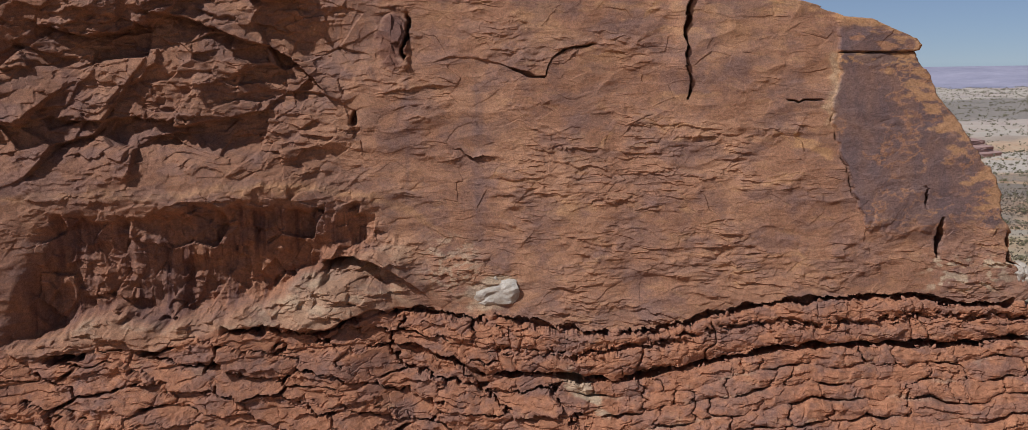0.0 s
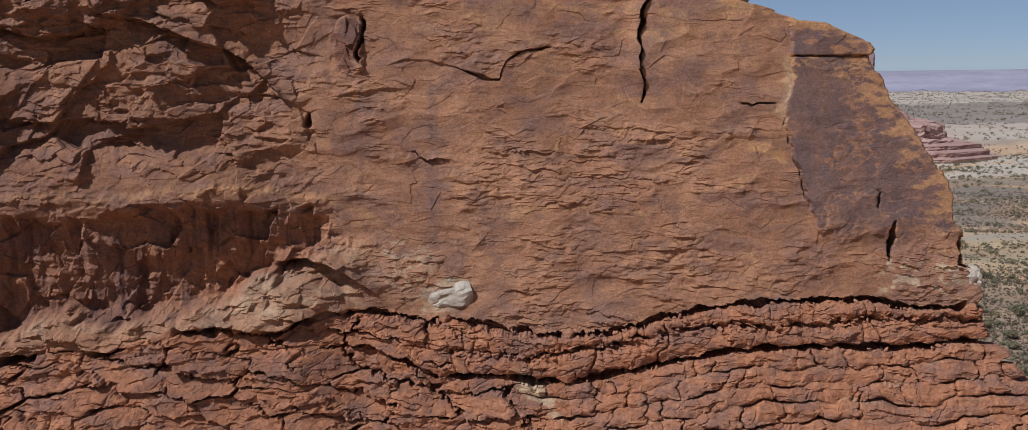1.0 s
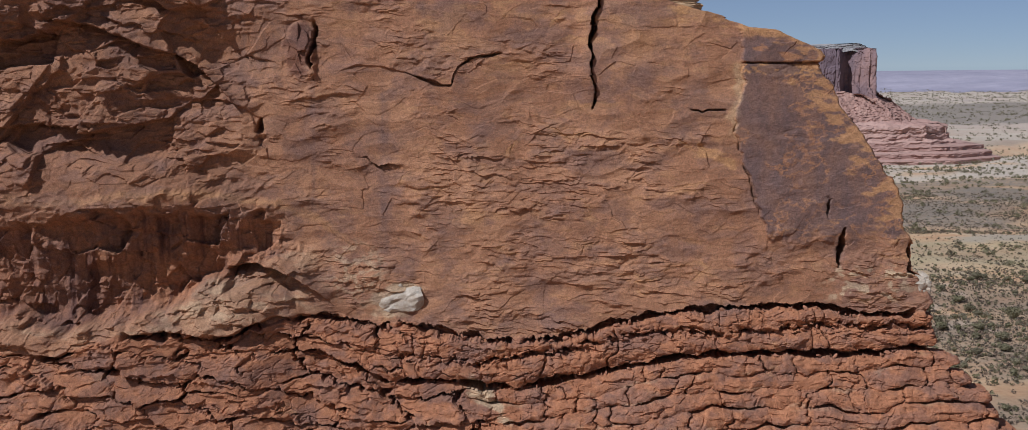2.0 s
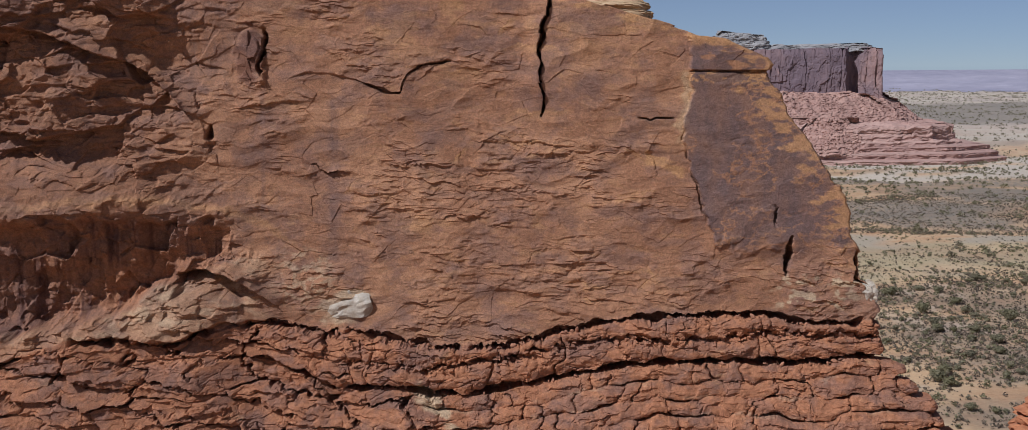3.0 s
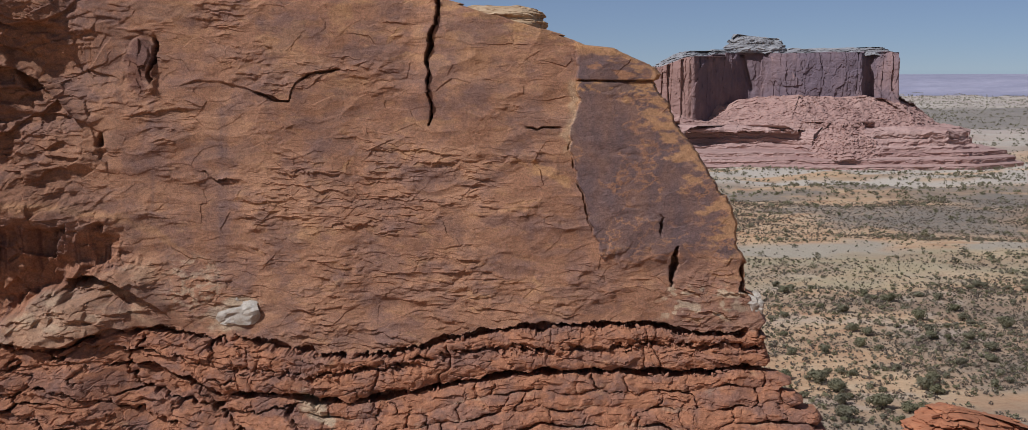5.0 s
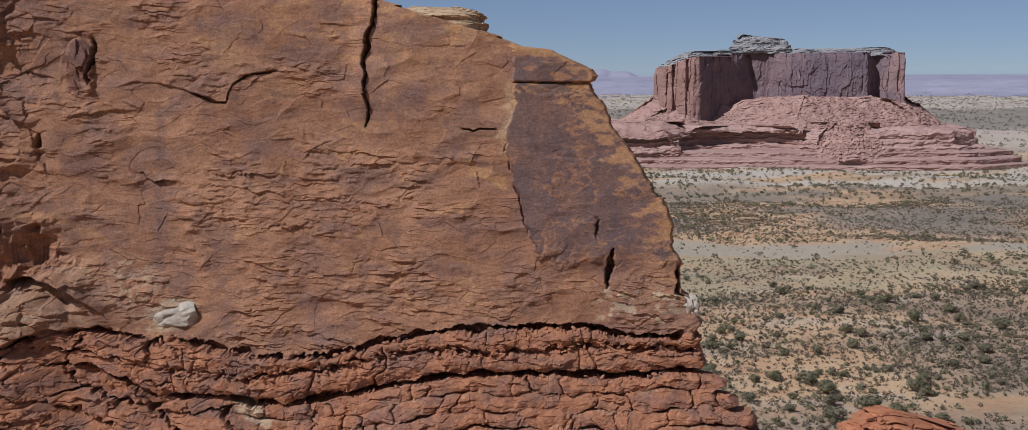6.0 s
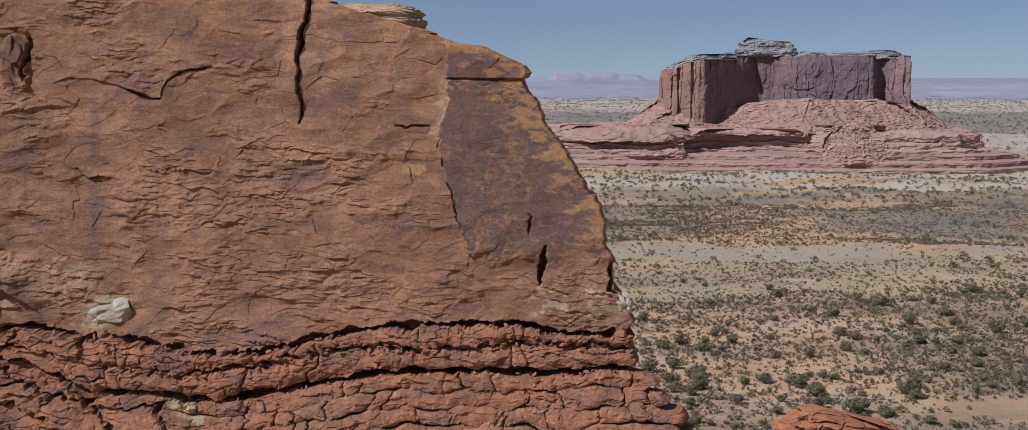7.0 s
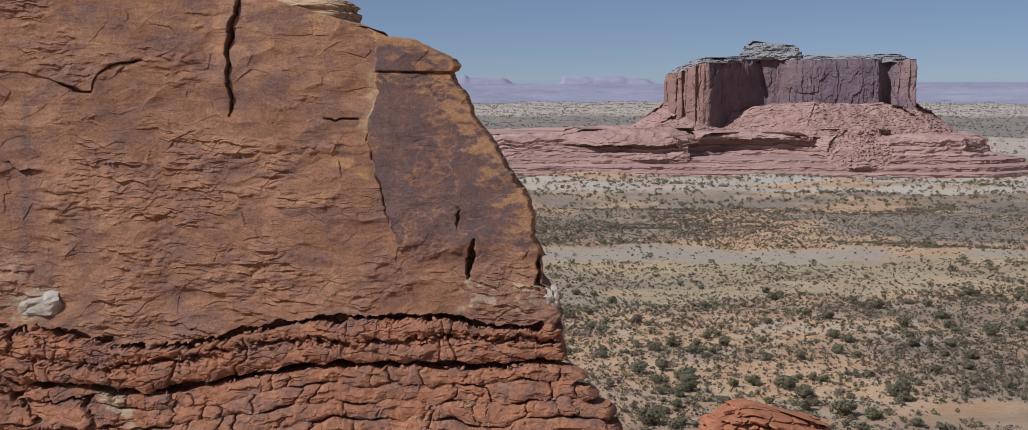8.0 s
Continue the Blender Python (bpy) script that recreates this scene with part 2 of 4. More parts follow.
JUNIPER = foliage("juniper_green", (0.200, 0.180, 0.092), (0.335, 0.296, 0.168), (0.290, 0.242, 0.175))
SAGE = foliage("sage_grey", (0.140, 0.116, 0.086), (0.240, 0.202, 0.150), (0.205, 0.148, 0.106))
BARK = plain_rock("juniper_bark", (0.10, 0.075, 0.055), (0.18, 0.14, 0.11), 4.0)
GROUND = ground_material()
# the violet is distance haze, put straight into the base colour
HILLS = plain_rock("haze_tinted_hills", (0.25, 0.23, 0.28), (0.35, 0.315, 0.36), 0.004, 0.3, 8.0, (1, 1, 6))


def mesh_object(name, verts, faces, material, parent=None, label="", smooth_shading=True, attributes=None):
    """One mesh object from arrays of vertices and quads (or triangles)."""
    me = bpy.data.meshes.new(name)
    faces = np.asarray(faces)
    k = faces.shape[1]
    me.vertices.add(len(verts))
    me.vertices.foreach_set("co", np.ascontiguousarray(verts, dtype=np.float32).ravel())
    me.loops.add(faces.size)
    me.loops.foreach_set("vertex_index", faces.astype(np.int32).ravel())
    me.polygons.add(len(faces))
    me.polygons.foreach_set("loop_start", np.arange(0, faces.size, k, dtype=np.int32))
    me.polygons.foreach_set("use_smooth", np.full(len(faces), smooth_shading, dtype=bool))
    for key, values in (attributes or {}).items():
        at = me.attributes.new(key, "FLOAT", "POINT")
        at.data.foreach_set("value", np.ascontiguousarray(values, dtype=np.float32))
    me.update(calc_edges=True)
    me.materials.append(material)
    ob = new(name, me)
    if parent is not None:
        ob.parent = parent
    if label:
        tagged(ob, label)
    return ob


def grid_faces(rows, cols, closed=False):
    i = np.arange(rows * cols).reshape(rows, cols)
    a = i
    if closed:
        a = np.concatenate([i, i[:, :1]], 1)
    return np.stack([a[:-1, :-1], a[:-1, 1:], a[1:, 1:], a[1:, :-1]], -1).reshape(-1, 4)


def split_mesh(name, verts, faces, keep, material, parent, attributes, label=""):
    """The chosen quads of a large sheet as a mesh object of their own."""
    f = faces[keep]
    used, back = np.unique(f, return_inverse=True)
    return mesh_object(name, verts[used], back.reshape(f.shape), material, parent, label, False,
                       attributes={k: v[used] for k, v in attributes.items()})


# ---------------------------------------------------------------- ground
def ground_height(x, y):
    z = polyline(y, [(-4000, 12), (60, 11), (200, 8.5), (300, 5), (420, 3), (600, 0.5), (950, -7), (1600, -9), (4700, -9)])
    d = np.clip(np.hypot(x, y) / 400, 0.3, 3)
    return z + fbm(x / 90, y / 90, 5, 4) * 1.6 * d + fbm(x / 14, y / 14, 9, 3) * 0.35


def scrub_cover(x, y):
    """Where low grey scrub carpets the sand."""
    return smooth(-0.15, 0.35, fbm(x / 45, y / 45, 901, 3) + 0.35 * fbm(x / 9, y / 9, 903, 3) - 0.9 * smooth(1.0, 0.4, np.hypot((x - 103) / 22, (y - 207) / 12) + 0.4 * fbm(x / 8, y / 8, 907, 3)))


def build_ground():
    # rings that widen with the distance, so that the nearer ground is finer
    radii = np.concatenate([np.linspace(0, 180, 20), np.geomspace(185, 4650, 260)])
    ang = np.concatenate([np.linspace(-0.55, 0.95, 420), np.linspace(1.0, 2 * math.pi - 0.6, 70)])
    r, a = np.meshgrid(radii, ang, indexing="ij")
    x, y = r * np.sin(a), r * np.cos(a)
    z = ground_height(x, y)
    edge = 430 + 25 * fbm(x / 120, y / 60, 31, 3)
    wash = smooth(6, 0, np.abs(y - edge - 6) - 17) * smooth(0.6, 0.1, fbm(x / 60, y / 40, 44, 3))
    grass = smooth(14, 0, np.abs(y - edge + 46) - 32) * (0.30 + 0.45 * smooth(-0.3, 0.3, fbm(x / 35, y / 18, 33, 3)))
    near = np.clip(scrub_cover(x, y), 0, 1)
    plain = smooth(1450, 1600, y) * smooth(2450, 2300, y)
    scrub = near * smooth(420, 380, y) * 0.45 + 0.95 * smooth(-0.40, 0.15, fbm(x / 70, y / 45, 23, 4)) * smooth(470, 500, y) * smooth(770, 700, y) + 1.0 * plain
    slick = 0.4 * smooth(0.46, 0.54, fbm(x / 30, y / 20, 12, 4)) * smooth(420, 300, y) + smooth(-0.45, -0.05, fbm(x / 120, y / 45, 21, 4)) * smooth(150, 110, np.abs(y - 860)) + smooth(-0.25, 0.15, fbm(x / 260, y / 110, 27, 5)) * smooth(1000, 1300, y) * (1 - plain)
    scrub = scrub * (1 - 0.9 * wash)
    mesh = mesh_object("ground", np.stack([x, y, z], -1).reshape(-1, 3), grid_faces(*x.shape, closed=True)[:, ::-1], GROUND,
                       attributes={"grass": grass.ravel(), "wash": wash.ravel(), "slick": np.clip(slick, 0, 1).ravel(), "scrub": np.clip(scrub, 0, 1).ravel(), "hazed_soil": (0.75 * smooth(850, 1500, y)).ravel()})
    return tagged(mesh, "sandy desert plain with dry grass and bare slickrock", "ground", kind="structure")


build_ground()


# ---------------------------------------------------------------- the near butte
EDGE = [(44, 33), (46, 31), (48.9, 28.5), (49.9, 28.0), (51.3, 26.7), (51.8, 25.9), (52.05, 25.5), (52.5, 25.85), (54.1, 25.55), (54.5, 25.75),
        (55.0, 25.4), (55.7, 25.2), (56.0, 24.7), (57.5, 24.75), (58.0, 24.4), (59.4, 24.3), (61.2, 23.4), (63.3, 21.95), (64.3, 21.3),
        (65.7, 20.5), (66.3, 20.15), (66.7, 20.4), (67.2, 19.8), (68.05, 17.9), (68.2, 16.6), (68.8, 15.3), (69.3, 13.5), (69.9, 11.7), (70.6, 9.5), (73, 2)]
GAP_1 = [(-30, 53.5), (-24.0, 53.6), (-22.4, 52.8), (-19.5, 53.2), (-16.9, 53.0), (-14.2, 53.8), (-11.5, 53.7), (-9.3, 53.35), (-8.3, 53.95), (-6.1, 54.2), (-4.5, 54.1), (-2.8, 53.7), (-0.5, 53.65),
         (2.1, 53.1), (3.7, 52.85), (5.7, 52.85), (7.0, 52.95), (8.7, 53.3), (10.3, 53.75), (13.6, 54.3), (17.5, 54.42), (19.8, 54.46), (21.7, 54.05), (23.4, 53.95), (26, 54.1), (34, 54.1)]
GAP_2 = [(-30, 51.6), (-11, 52.6), (-8, 52.7), (-6.1, 52.4), (-3.2, 51.55), (-1.6, 50.75), (0.4, 50.8), (2.0, 50.7), (5.0, 50.3), (7.6, 50.85), (10.3, 51.3),
         (13.6, 51.9), (16.8, 51.96), (20.1, 51.88), (22.7, 51.93), (25.5, 52.2), (34, 52.3)]
RUBBLE = [(-5, 52.6), (3.0, 51.6), (7.0, 52.2), (11.0, 53.0), (13, 53.15), (16.5, 53.05), (20.1, 53.35), (25.5, 53.25), (34, 53.2)]
ARCH_TOP = [(-30, 60.2), (-19.7, 60.2), (-16.8, 59.95), (-14.4, 60.2), (-11.4, 60.25), (-8.6, 59.9), (-6.7, 59.4), (-5.0, 58.6), (-3.4, 57.4), (-2.1, 55.9), (34, 50)]
CAVE_FLOOR = [(-30, 53.6), (-22.4, 53.4), (-20.7, 54.3), (-18.9, 54.7), (-16.9, 54.1), (-15.4, 54.15), (-13.0, 54.5), (-11.5, 54.9), (-10.8, 55.7), (-9.3, 56.2), (-6, 57.5), (34, 57)]
BENCH_TOP = [(-30, 62.6), (-24, 62.8), (-21.1, 63.1), (-18.2, 63.3), (-15.3, 63.2), (-13.2, 62.8), (-11.1, 62.2), (-9.5, 61.2), (-8.0, 60.0), (-4, 58.0), (34, 50)]
UPPER_RIDGE = [(-30, 70), (-16.7, 68.8), (-14.3, 68.1), (-12.8, 67.4), (-11.3, 66.8), (-10.1, 65.7), (-9.0, 64.5), (34, 60)]
POCKET_ROOF = [(-30, 69), (-22.2, 68.4), (-20.8, 67.9), (-19.0, 67.8), (-17.2, 68.4), (34, 69)]
MID_LEDGE = [(-30, 63.9), (-20.3, 63.7), (-18.2, 63.8), (-16.2, 63.6), (-15.0, 63.3), (34, 63)]
CRACK = [(63.9, 8.87), (64.2, 8.85), (65.3, 8.95), (66.1, 8.70), (66.9, 8.82), (67.4, 8.66), (68.2, 8.90), (68.8, 8.95), (69.2, 9.15), (73, 9.6)]
SLAB = [(54, 18.6), (57.5, 17.6), (59.2, 17.0), (61.5, 16.36), (63.1, 15.9), (64.1, 16.0), (65.4, 16.4), (66.3, 16.3), (73, 16.3)]
STEP = 0.050


def face_plane(x, z):
    return 60.55 + 0.13 * (z - 60) - 0.001 * (x - 6) ** 2 - 2.4 * smooth(-7, -20, x) - 1.6 * smooth(-18, -29, x)


def sheets(x, y, seed, levels, sharp=0.08, octaves=3):
    """Flaked rock: flat levels that end in thin scarps."""
    t = fbm(x, y, seed, octaves, 0.40) * levels
    k = np.floor(t)
    return (k + smooth(1 - sharp, 1.0, t - k)) / levels


def coursework(x, w, thick, width, seed, gap, joint):
    """Pillowy bedded rock in courses, with open joints here and closed ones there. Returns relief, course and block numbers."""
    w = w + 0.17 * thick * fbm(x / (2.2 * thick + 1), w * 0.7, seed, 3) + 0.05 * thick * facets(x / 0.8, w / 0.9, seed + 9, 0.8)
    c = w / thick
    ci = np.floor(c)
    cf = c - ci
    dz = np.minimum(cf, 1 - cf) * thick
    k = np.round(c)
    open_z = smooth(-0.12, 0.45, perlin(x / 2.1, k * 5.31 + 0.4, seed + 1) + 0.25 * perlin(x / 0.5, k * 3.7, seed + 2))
    bx = x / width + hash01(ci, ci * 0, seed + 3) * 7 + 0.16 * fbm(x / 2, ci * 3.3 + cf * 1.2, seed + 4, 3)
    bi = np.floor(bx)
    bf = bx - bi
    cut = 0.5 + (hash01(bi, ci, seed + 5) - 0.5) * 0.8
    second = bf > cut
    bid = bi * 2 + second
    span = np.where(second, 1 - cut, cut)
    bw = np.where(second, bf - cut, bf) / span
    dx = np.minimum(bw, 1 - bw) * span * width
    jid = bid + (bw > 0.5)
    open_x = smooth(0.35, 0.95, hash01(jid, ci, seed + 6))
    rnd, rt = hash01(bid, ci, seed + 7), hash01(bid, ci, seed + 8)
    h = 0.24 * np.sin(cf * math.pi) ** 0.7 * (0.5 + 0.5 * open_z) + 0.16 * (rnd - 0.5) * smooth(0.0, 0.2, dx) + 0.14 * (rt - 0.5) * (bw - 0.5) * span * width
    h = h - gap * (0.06 + 0.94 * open_z) * smooth(0.02 + 0.07 * open_z, 0.01, dz)
    h = h - joint * open_x * smooth(0.055, 0.01, dx) - 0.10 * smooth(0.28, 0.0, dx) ** 2 * (0.3 + 0.7 * open_x)
    return h, ci, bid


def wall_rock(x, z):
    """The upper wall and the buttress: relief, fresh scars and the masks of the large forms."""
    left = smooth(1, -11, x)
    ragged = fbm(x / 0.9, z / 0.7, 40, 4)
    slow = fbm(x / 4, z / 4, 71, 3)
    wx, wz = x + 0.35 * slow, z + 0.35 * fbm(x / 4, z / 4, 72, 3)
    zone = smooth(-0.25, 0.45, fbm(x / 4.2, z / 2.2, 149, 4) - 0.05 + 0.45 * bump_at(x, 6, 9) * smooth(64, 61.5, z) - 0.35 * smooth(62, 65, z) * smooth(1, 4, x))
    dense = 0.14 + 0.95 * zone ** 1.5
    quiet = smooth(-0.04, 0.06, x - polyline(z, SLAB)) * smooth(57.5, 58.5, z)
    a1, f1 = lips(wx / 3.0, (z + 0.25 * ragged) / 1.5, 1001, 0.26, -0.05, 0.40, 0.40, 0.12)
    a2, f2 = lips(x / 1.5 + 0.1 * ragged, (z + 0.13 * ragged) / 0.62, 1011, 0.60, -0.12, 0.5, 0.38, 0.10)
    a3, f3 = lips(x / 0.72, (z + 0.07 * ragged) / 0.30, 1021, 0.65, -0.1, 0.6, 0.36, 0.10)
    a6, _ = lips(x / 0.40 + 0.1 * ragged, (z + 0.03 * ragged) / 0.17, 1025, 0.6, -0.1, 0.6, 0.35, 0.1)
    a4, f4 = lips((x + 0.6 * z) / 1.6, (z - 0.55 * x + 0.12 * ragged) / 1.0, 1031, 0.10, 0.3, 0.4, 0.30)
    a5, f5 = lips((x - 0.5 * z) / 1.3, (z + 0.75 * x + 0.12 * ragged) / 1.2, 1041, 0.10, -0.2, 0.4, 0.26)
    wall = 0.25 * fbm(x / 8, z / 6, 1, 2) + 0.03 * ragged * (0.4 + zone) - 0.16 * np.abs(fbm(wx / 3.6, wz / 2.0, 103, 2)) + 0.12 * np.abs(fbm(wx / 1.7, wz / 0.9, 107, 3)) * (0.3 + 0.7 * zone) + 0.030 * facets(wx / 1.6, wz / 0.9, 101, 1.1) + 0.020 * facets(wx / 0.45, wz / 0.28, 105, 1.3) * zone
    lipped = 0.12 * a1 * zone + (0.14 * a2 + 0.085 * a3 + 0.030 * a6) * dense + 0.075 * (a4 + a5) * (0.4 + 0.6 * zone)
    wall = wall * (1 - 0.5 * quiet) + lipped * (1 - 0.92 * quiet) + 0.42 * smooth(3, 15, x)
    fresh = np.maximum.reduce([f1 * 0.8, f2 * zone, 0.7 * f3 * zone, f4, f5])
    # the buttress: angular blocks, ridges and ledges
    blocky = smooth(-6, -12, x + 1.2 * slow) * smooth(60.0, 63.0, z)
    big = 0.85 * facets((wx + 0.5 * wz) / 4.4, (wz - 0.35 * wx) / 2.5, 151, 1.0) + 0.30 * facets((wx + 0.3 * wz) / 1.6, (wz - 0.2 * wx) / 0.85, 161, 1.1) + 0.10 * facets(wx / 0.6, wz / 0.35, 163, 1.0)
    b1, _ = lips((x + 0.2 * z) / 3.4, (z - 0.1 * x + 0.3 * ragged) / 1.7, 1051, 0.55, -0.25, 0.5, 0.30)
    b2, _ = lips(x / 1.7, (z + 0.2 * ragged) / 0.85, 1061, 0.6, -0.1, 0.6, 0.32)
    h = wall + blocky * (big + 0.42 * b1 + 0.18 * b2)
    h = h + ledge(x, z, UPPER_RIDGE, -18, -8.6, 0.62, 0.35, 0.50, 1.0, 0.14 * ragged)
    h = h + ledge(x, z, POCKET_ROOF, -23, -16.8, 0.55, 0.5, 0.75, 0.9, 0.25 * ragged)
    h = h + ledge(x, z, MID_LEDGE, -22, -14.6, 0.45, 0.35, 0.35, 0.5, 0.15 * ragged)
    bench = polyline(wx, BENCH_TOP) - z + 0.12 * ragged
    h = h + smooth(-5, -9, x) * 1.05 * smooth(-0.2, 2.2, bench)
    # the recess under an arched roof, with its apron and a small hood
    arch = polyline(x, ARCH_TOP) - z + 0.22 * ragged
    sag = arch + 0.8 * fbm(x / 2.4, z / 2.0, 79, 3) - 0.35
    floor = polyline(x, CAVE_FLOOR) + 0.25 * ragged
    inside = smooth(-23, -21.5, x - 0.3 * (z - 57)) * smooth(-5.6, -8.0, x)
    h = h + smooth(0, -4, x) * inside * (0.30 * np.where(arch < 0, np.exp(np.clip(arch, -9, 0) / 0.3), np.clip(1 - arch / 0.9, 0, 1) ** 0.5))
    cave = smooth(0.35, 0.95, sag) * smooth(-0.3, 0.5, z - floor) * inside
    flutes = fbm(x / 0.8, z / 5, 81, 4)
    h = h - cave * (0.20 + 0.27 * np.clip(sag, 0, 4.4)) + cave * (0.16 * flutes + 0.40 * facets(wx / 1.3, wz / 1.7, 171, 1.0) + 0.16 * facets(wx / 0.5, wz / 0.8, 173, 1.0) + 0.3 * a1 + 0.30 * b2 * smooth(58.0, 59.5, z))
    h = h + smooth(0, -4, x) * inside * smooth(-0.5, 0.3, arch) * (1 - cave) * (0.25 * b2 + 0.15 * facets(wx / 0.9, wz / 0.5, 177, 1.0))
    apron = smooth(0.25, -0.25, z - floor) * smooth(-3.5, -7, x)
    p1, _ = lips(x / 2.2, (z + 0.2 * ragged) / 0.8, 1071, 0.6, 0.05, 0.4, 0.5)
    p2, _ = lips(x / 0.9, (z + 0.1 * ragged) / 0.34, 1081, 0.55, 0.05, 0.5, 0.45)
    h = h + apron * (0.15 + 0.30 * np.clip(floor - z, 0, 2) + 0.24 * p1 + 0.12 * p2 + 0.14 * facets(wx / 2.2, wz / 1.0, 181, 0.9))
    hood = 56.75 - 0.10 * (x + 8.0) ** 2 - 0.22 * np.clip(x + 8, 0, None) + 0.1 * ragged
    small = smooth(0.0, 0.12, hood - z) * smooth(1.35, 0.8, hood - z) * smooth(-9.6, -9.2, x) * smooth(-5.4, -7.0, x)
    h = h - 1.15 * small + 0.50 * smooth(0.1, -0.05, hood - z) * smooth(-1.0, 0.0, hood - z) * smooth(-10, -9, x) * smooth(-4, -6, x)
    # pillar with a black slot beside it, hole, curved flake, long crack, slab, cap block, slot
    flake = smooth(0.1, -0.1, np.hypot((x + 6.0) / 0.9, np.clip(z - 67.6, 0, 9) / 1.15) - 0.9 + 0.12 * ragged) * smooth(65.7, 66.6, z + 0.4 * (x + 6))
    h = h + 0.26 * flake * smooth(-7.4, -5.4, x) + 0.14 * flake * facets(x / 0.5, z / 0.9, 97, 0.9)
    h = h - 0.9 * smooth(0.13, 0.05, np.abs(x + 5.30 + 0.12 * np.sin(z * 2.0) + 0.14 * ragged) + 0.06 * fbm(z / 0.4, z * 0, 99, 2) + 0.10 * smooth(67.2, 66.0, z)) * smooth(65.6, 66.4, z) * smooth(68.9, 68.3, z)
    h = h - 0.7 * smooth(0.22, 0.10, np.abs(x + 7.95 - 0.15 * (z - 63.5)) + 0.16 * smooth(63.3, 64.1, z)) * smooth(0, 0.25, bump_at(z, 63.55, 0.42))
    arc = polyline(x + 0.12 * ragged, [(-30, 66), (-4, 66.2), (-3.0, 66.5), (-1.7, 66.4), (-0.6, 66.1), (0.3, 65.75), (1.1, 65.45), (1.65, 65.45), (2.1, 66.35), (2.6, 66.75), (3.3, 66.95), (4.4, 67.0), (34, 67)]) - z
    span = smooth(-4.8, -3, x) * smooth(4.6, 4.0, x)
    h = h + span * (0.10 + 0.08 * ragged) * smooth(0.02, -0.04, arc) * np.exp(np.clip(arc, -9, 0) / 0.5)
    arc_w = 0.03 + 0.09 * perlin(x / 0.6, z * 0, 98) + 0.08 * bump_at(x, 0.7, 0.8) + 0.03 * bump_at(x, 2.2, 0.8)
    h = h - span * 0.40 * smooth(arc_w + 0.03, arc_w - 0.03, np.abs(arc + 0.06 * ragged)) * smooth(-0.9, 0.2, x)
    h = h + ledge(x, z, [(-30, 63), (-2.6, 61.9), (-2.0, 61.45), (-1.2, 61.45), (34, 61.5)], -3.2, -0.6, 0.20, 0.25, 0.25, 0.12, 0.16 * ragged)
    cx = polyline(z, CRACK) + 0.10 * facets(z / 0.55, z * 0 + 0.5, 37, 0.8) + 0.05 * ragged
    cw = -0.01 + 0.055 * smooth(65.2, 68.0, z) + 0.06 * fbm(z / 0.6, z * 0, 38, 3) + 0.05 * bump_at(z, 68.2, 0.6)
    crack = smooth(cw + 0.06, cw - 0.02, np.abs(x - cx)) * smooth(63.8, 64.3, z)
    h = h + 0.30 * smooth(-1.2, 0.0, x - cx) * smooth(0.02, -0.02, x - cx) * smooth(64.0, 65.5, z) - 1.1 * crack
    sx = x - polyline(z, SLAB) - 0.16 * fbm(z / 0.7, z * 0, 15, 4)
    slab = smooth(-0.04, 0.06, sx) * smooth(57.2, 58.2, z + 0.5 * fbm(x, z, 19, 3)) * smooth(66.45, 66.35, z)
    h = h + slab * (0.26 - 0.05 * np.clip(sx, 0, 5)) - 0.20 * smooth(0.08, 0.02, np.abs(sx + 0.03)) * smooth(-0.3, 0.1, fbm(z / 0.9, z * 0, 16, 2)) * smooth(58.5, 60, z) * smooth(63.6, 62.8, z)
    capblock = smooth(-0.05, 0.1, sx) * smooth(66.40, 66.46, z)
    seam = 66.38 + 0.07 * fbm(x / 0.6, z * 0, 92, 3)
    h = h + 0.30 * capblock - 0.18 * smooth(0.06, 0.02, np.abs(z - seam)) * smooth(-0.05, 0.1, sx) * (0.4 + 0.6 * smooth(-0.2, 0.2, fbm(x / 0.8, z * 0, 91, 2)))
    h = h - 0.9 * smooth(0.26, 0.10, np.abs(x - 21.15 - 0.14 * (z - 57.4) - 0.14 * fbm(z / 0.5, z * 0, 93, 3)) + 0.16 * (1 - bump_at(z, 57.2, 1.0))) * smooth(0, 0.15, bump_at(z, 57.2, 1.05))
    h = h - 0.35 * smooth(0.10, 0.04, np.abs(x - 20.5 - 0.10 * fbm(z / 0.3, z * 0, 94, 3))) * bump_at(z, 59.2, 0.6)
    h = h - 0.35 * smooth(0.06, 0.02, np.abs(z - 64.05 - 0.15 * fbm(x / 0.7, z * 0, 96, 3))) * smooth(13.6, 14.0, x) * smooth(15.6, 15.2, x)
    return dict(h=h, fresh=fresh, slow=slow, cave=cave, apron=apron, arch=arch, bench=bench, slab=slab, cap=capblock, sx=sx, quiet=quiet)


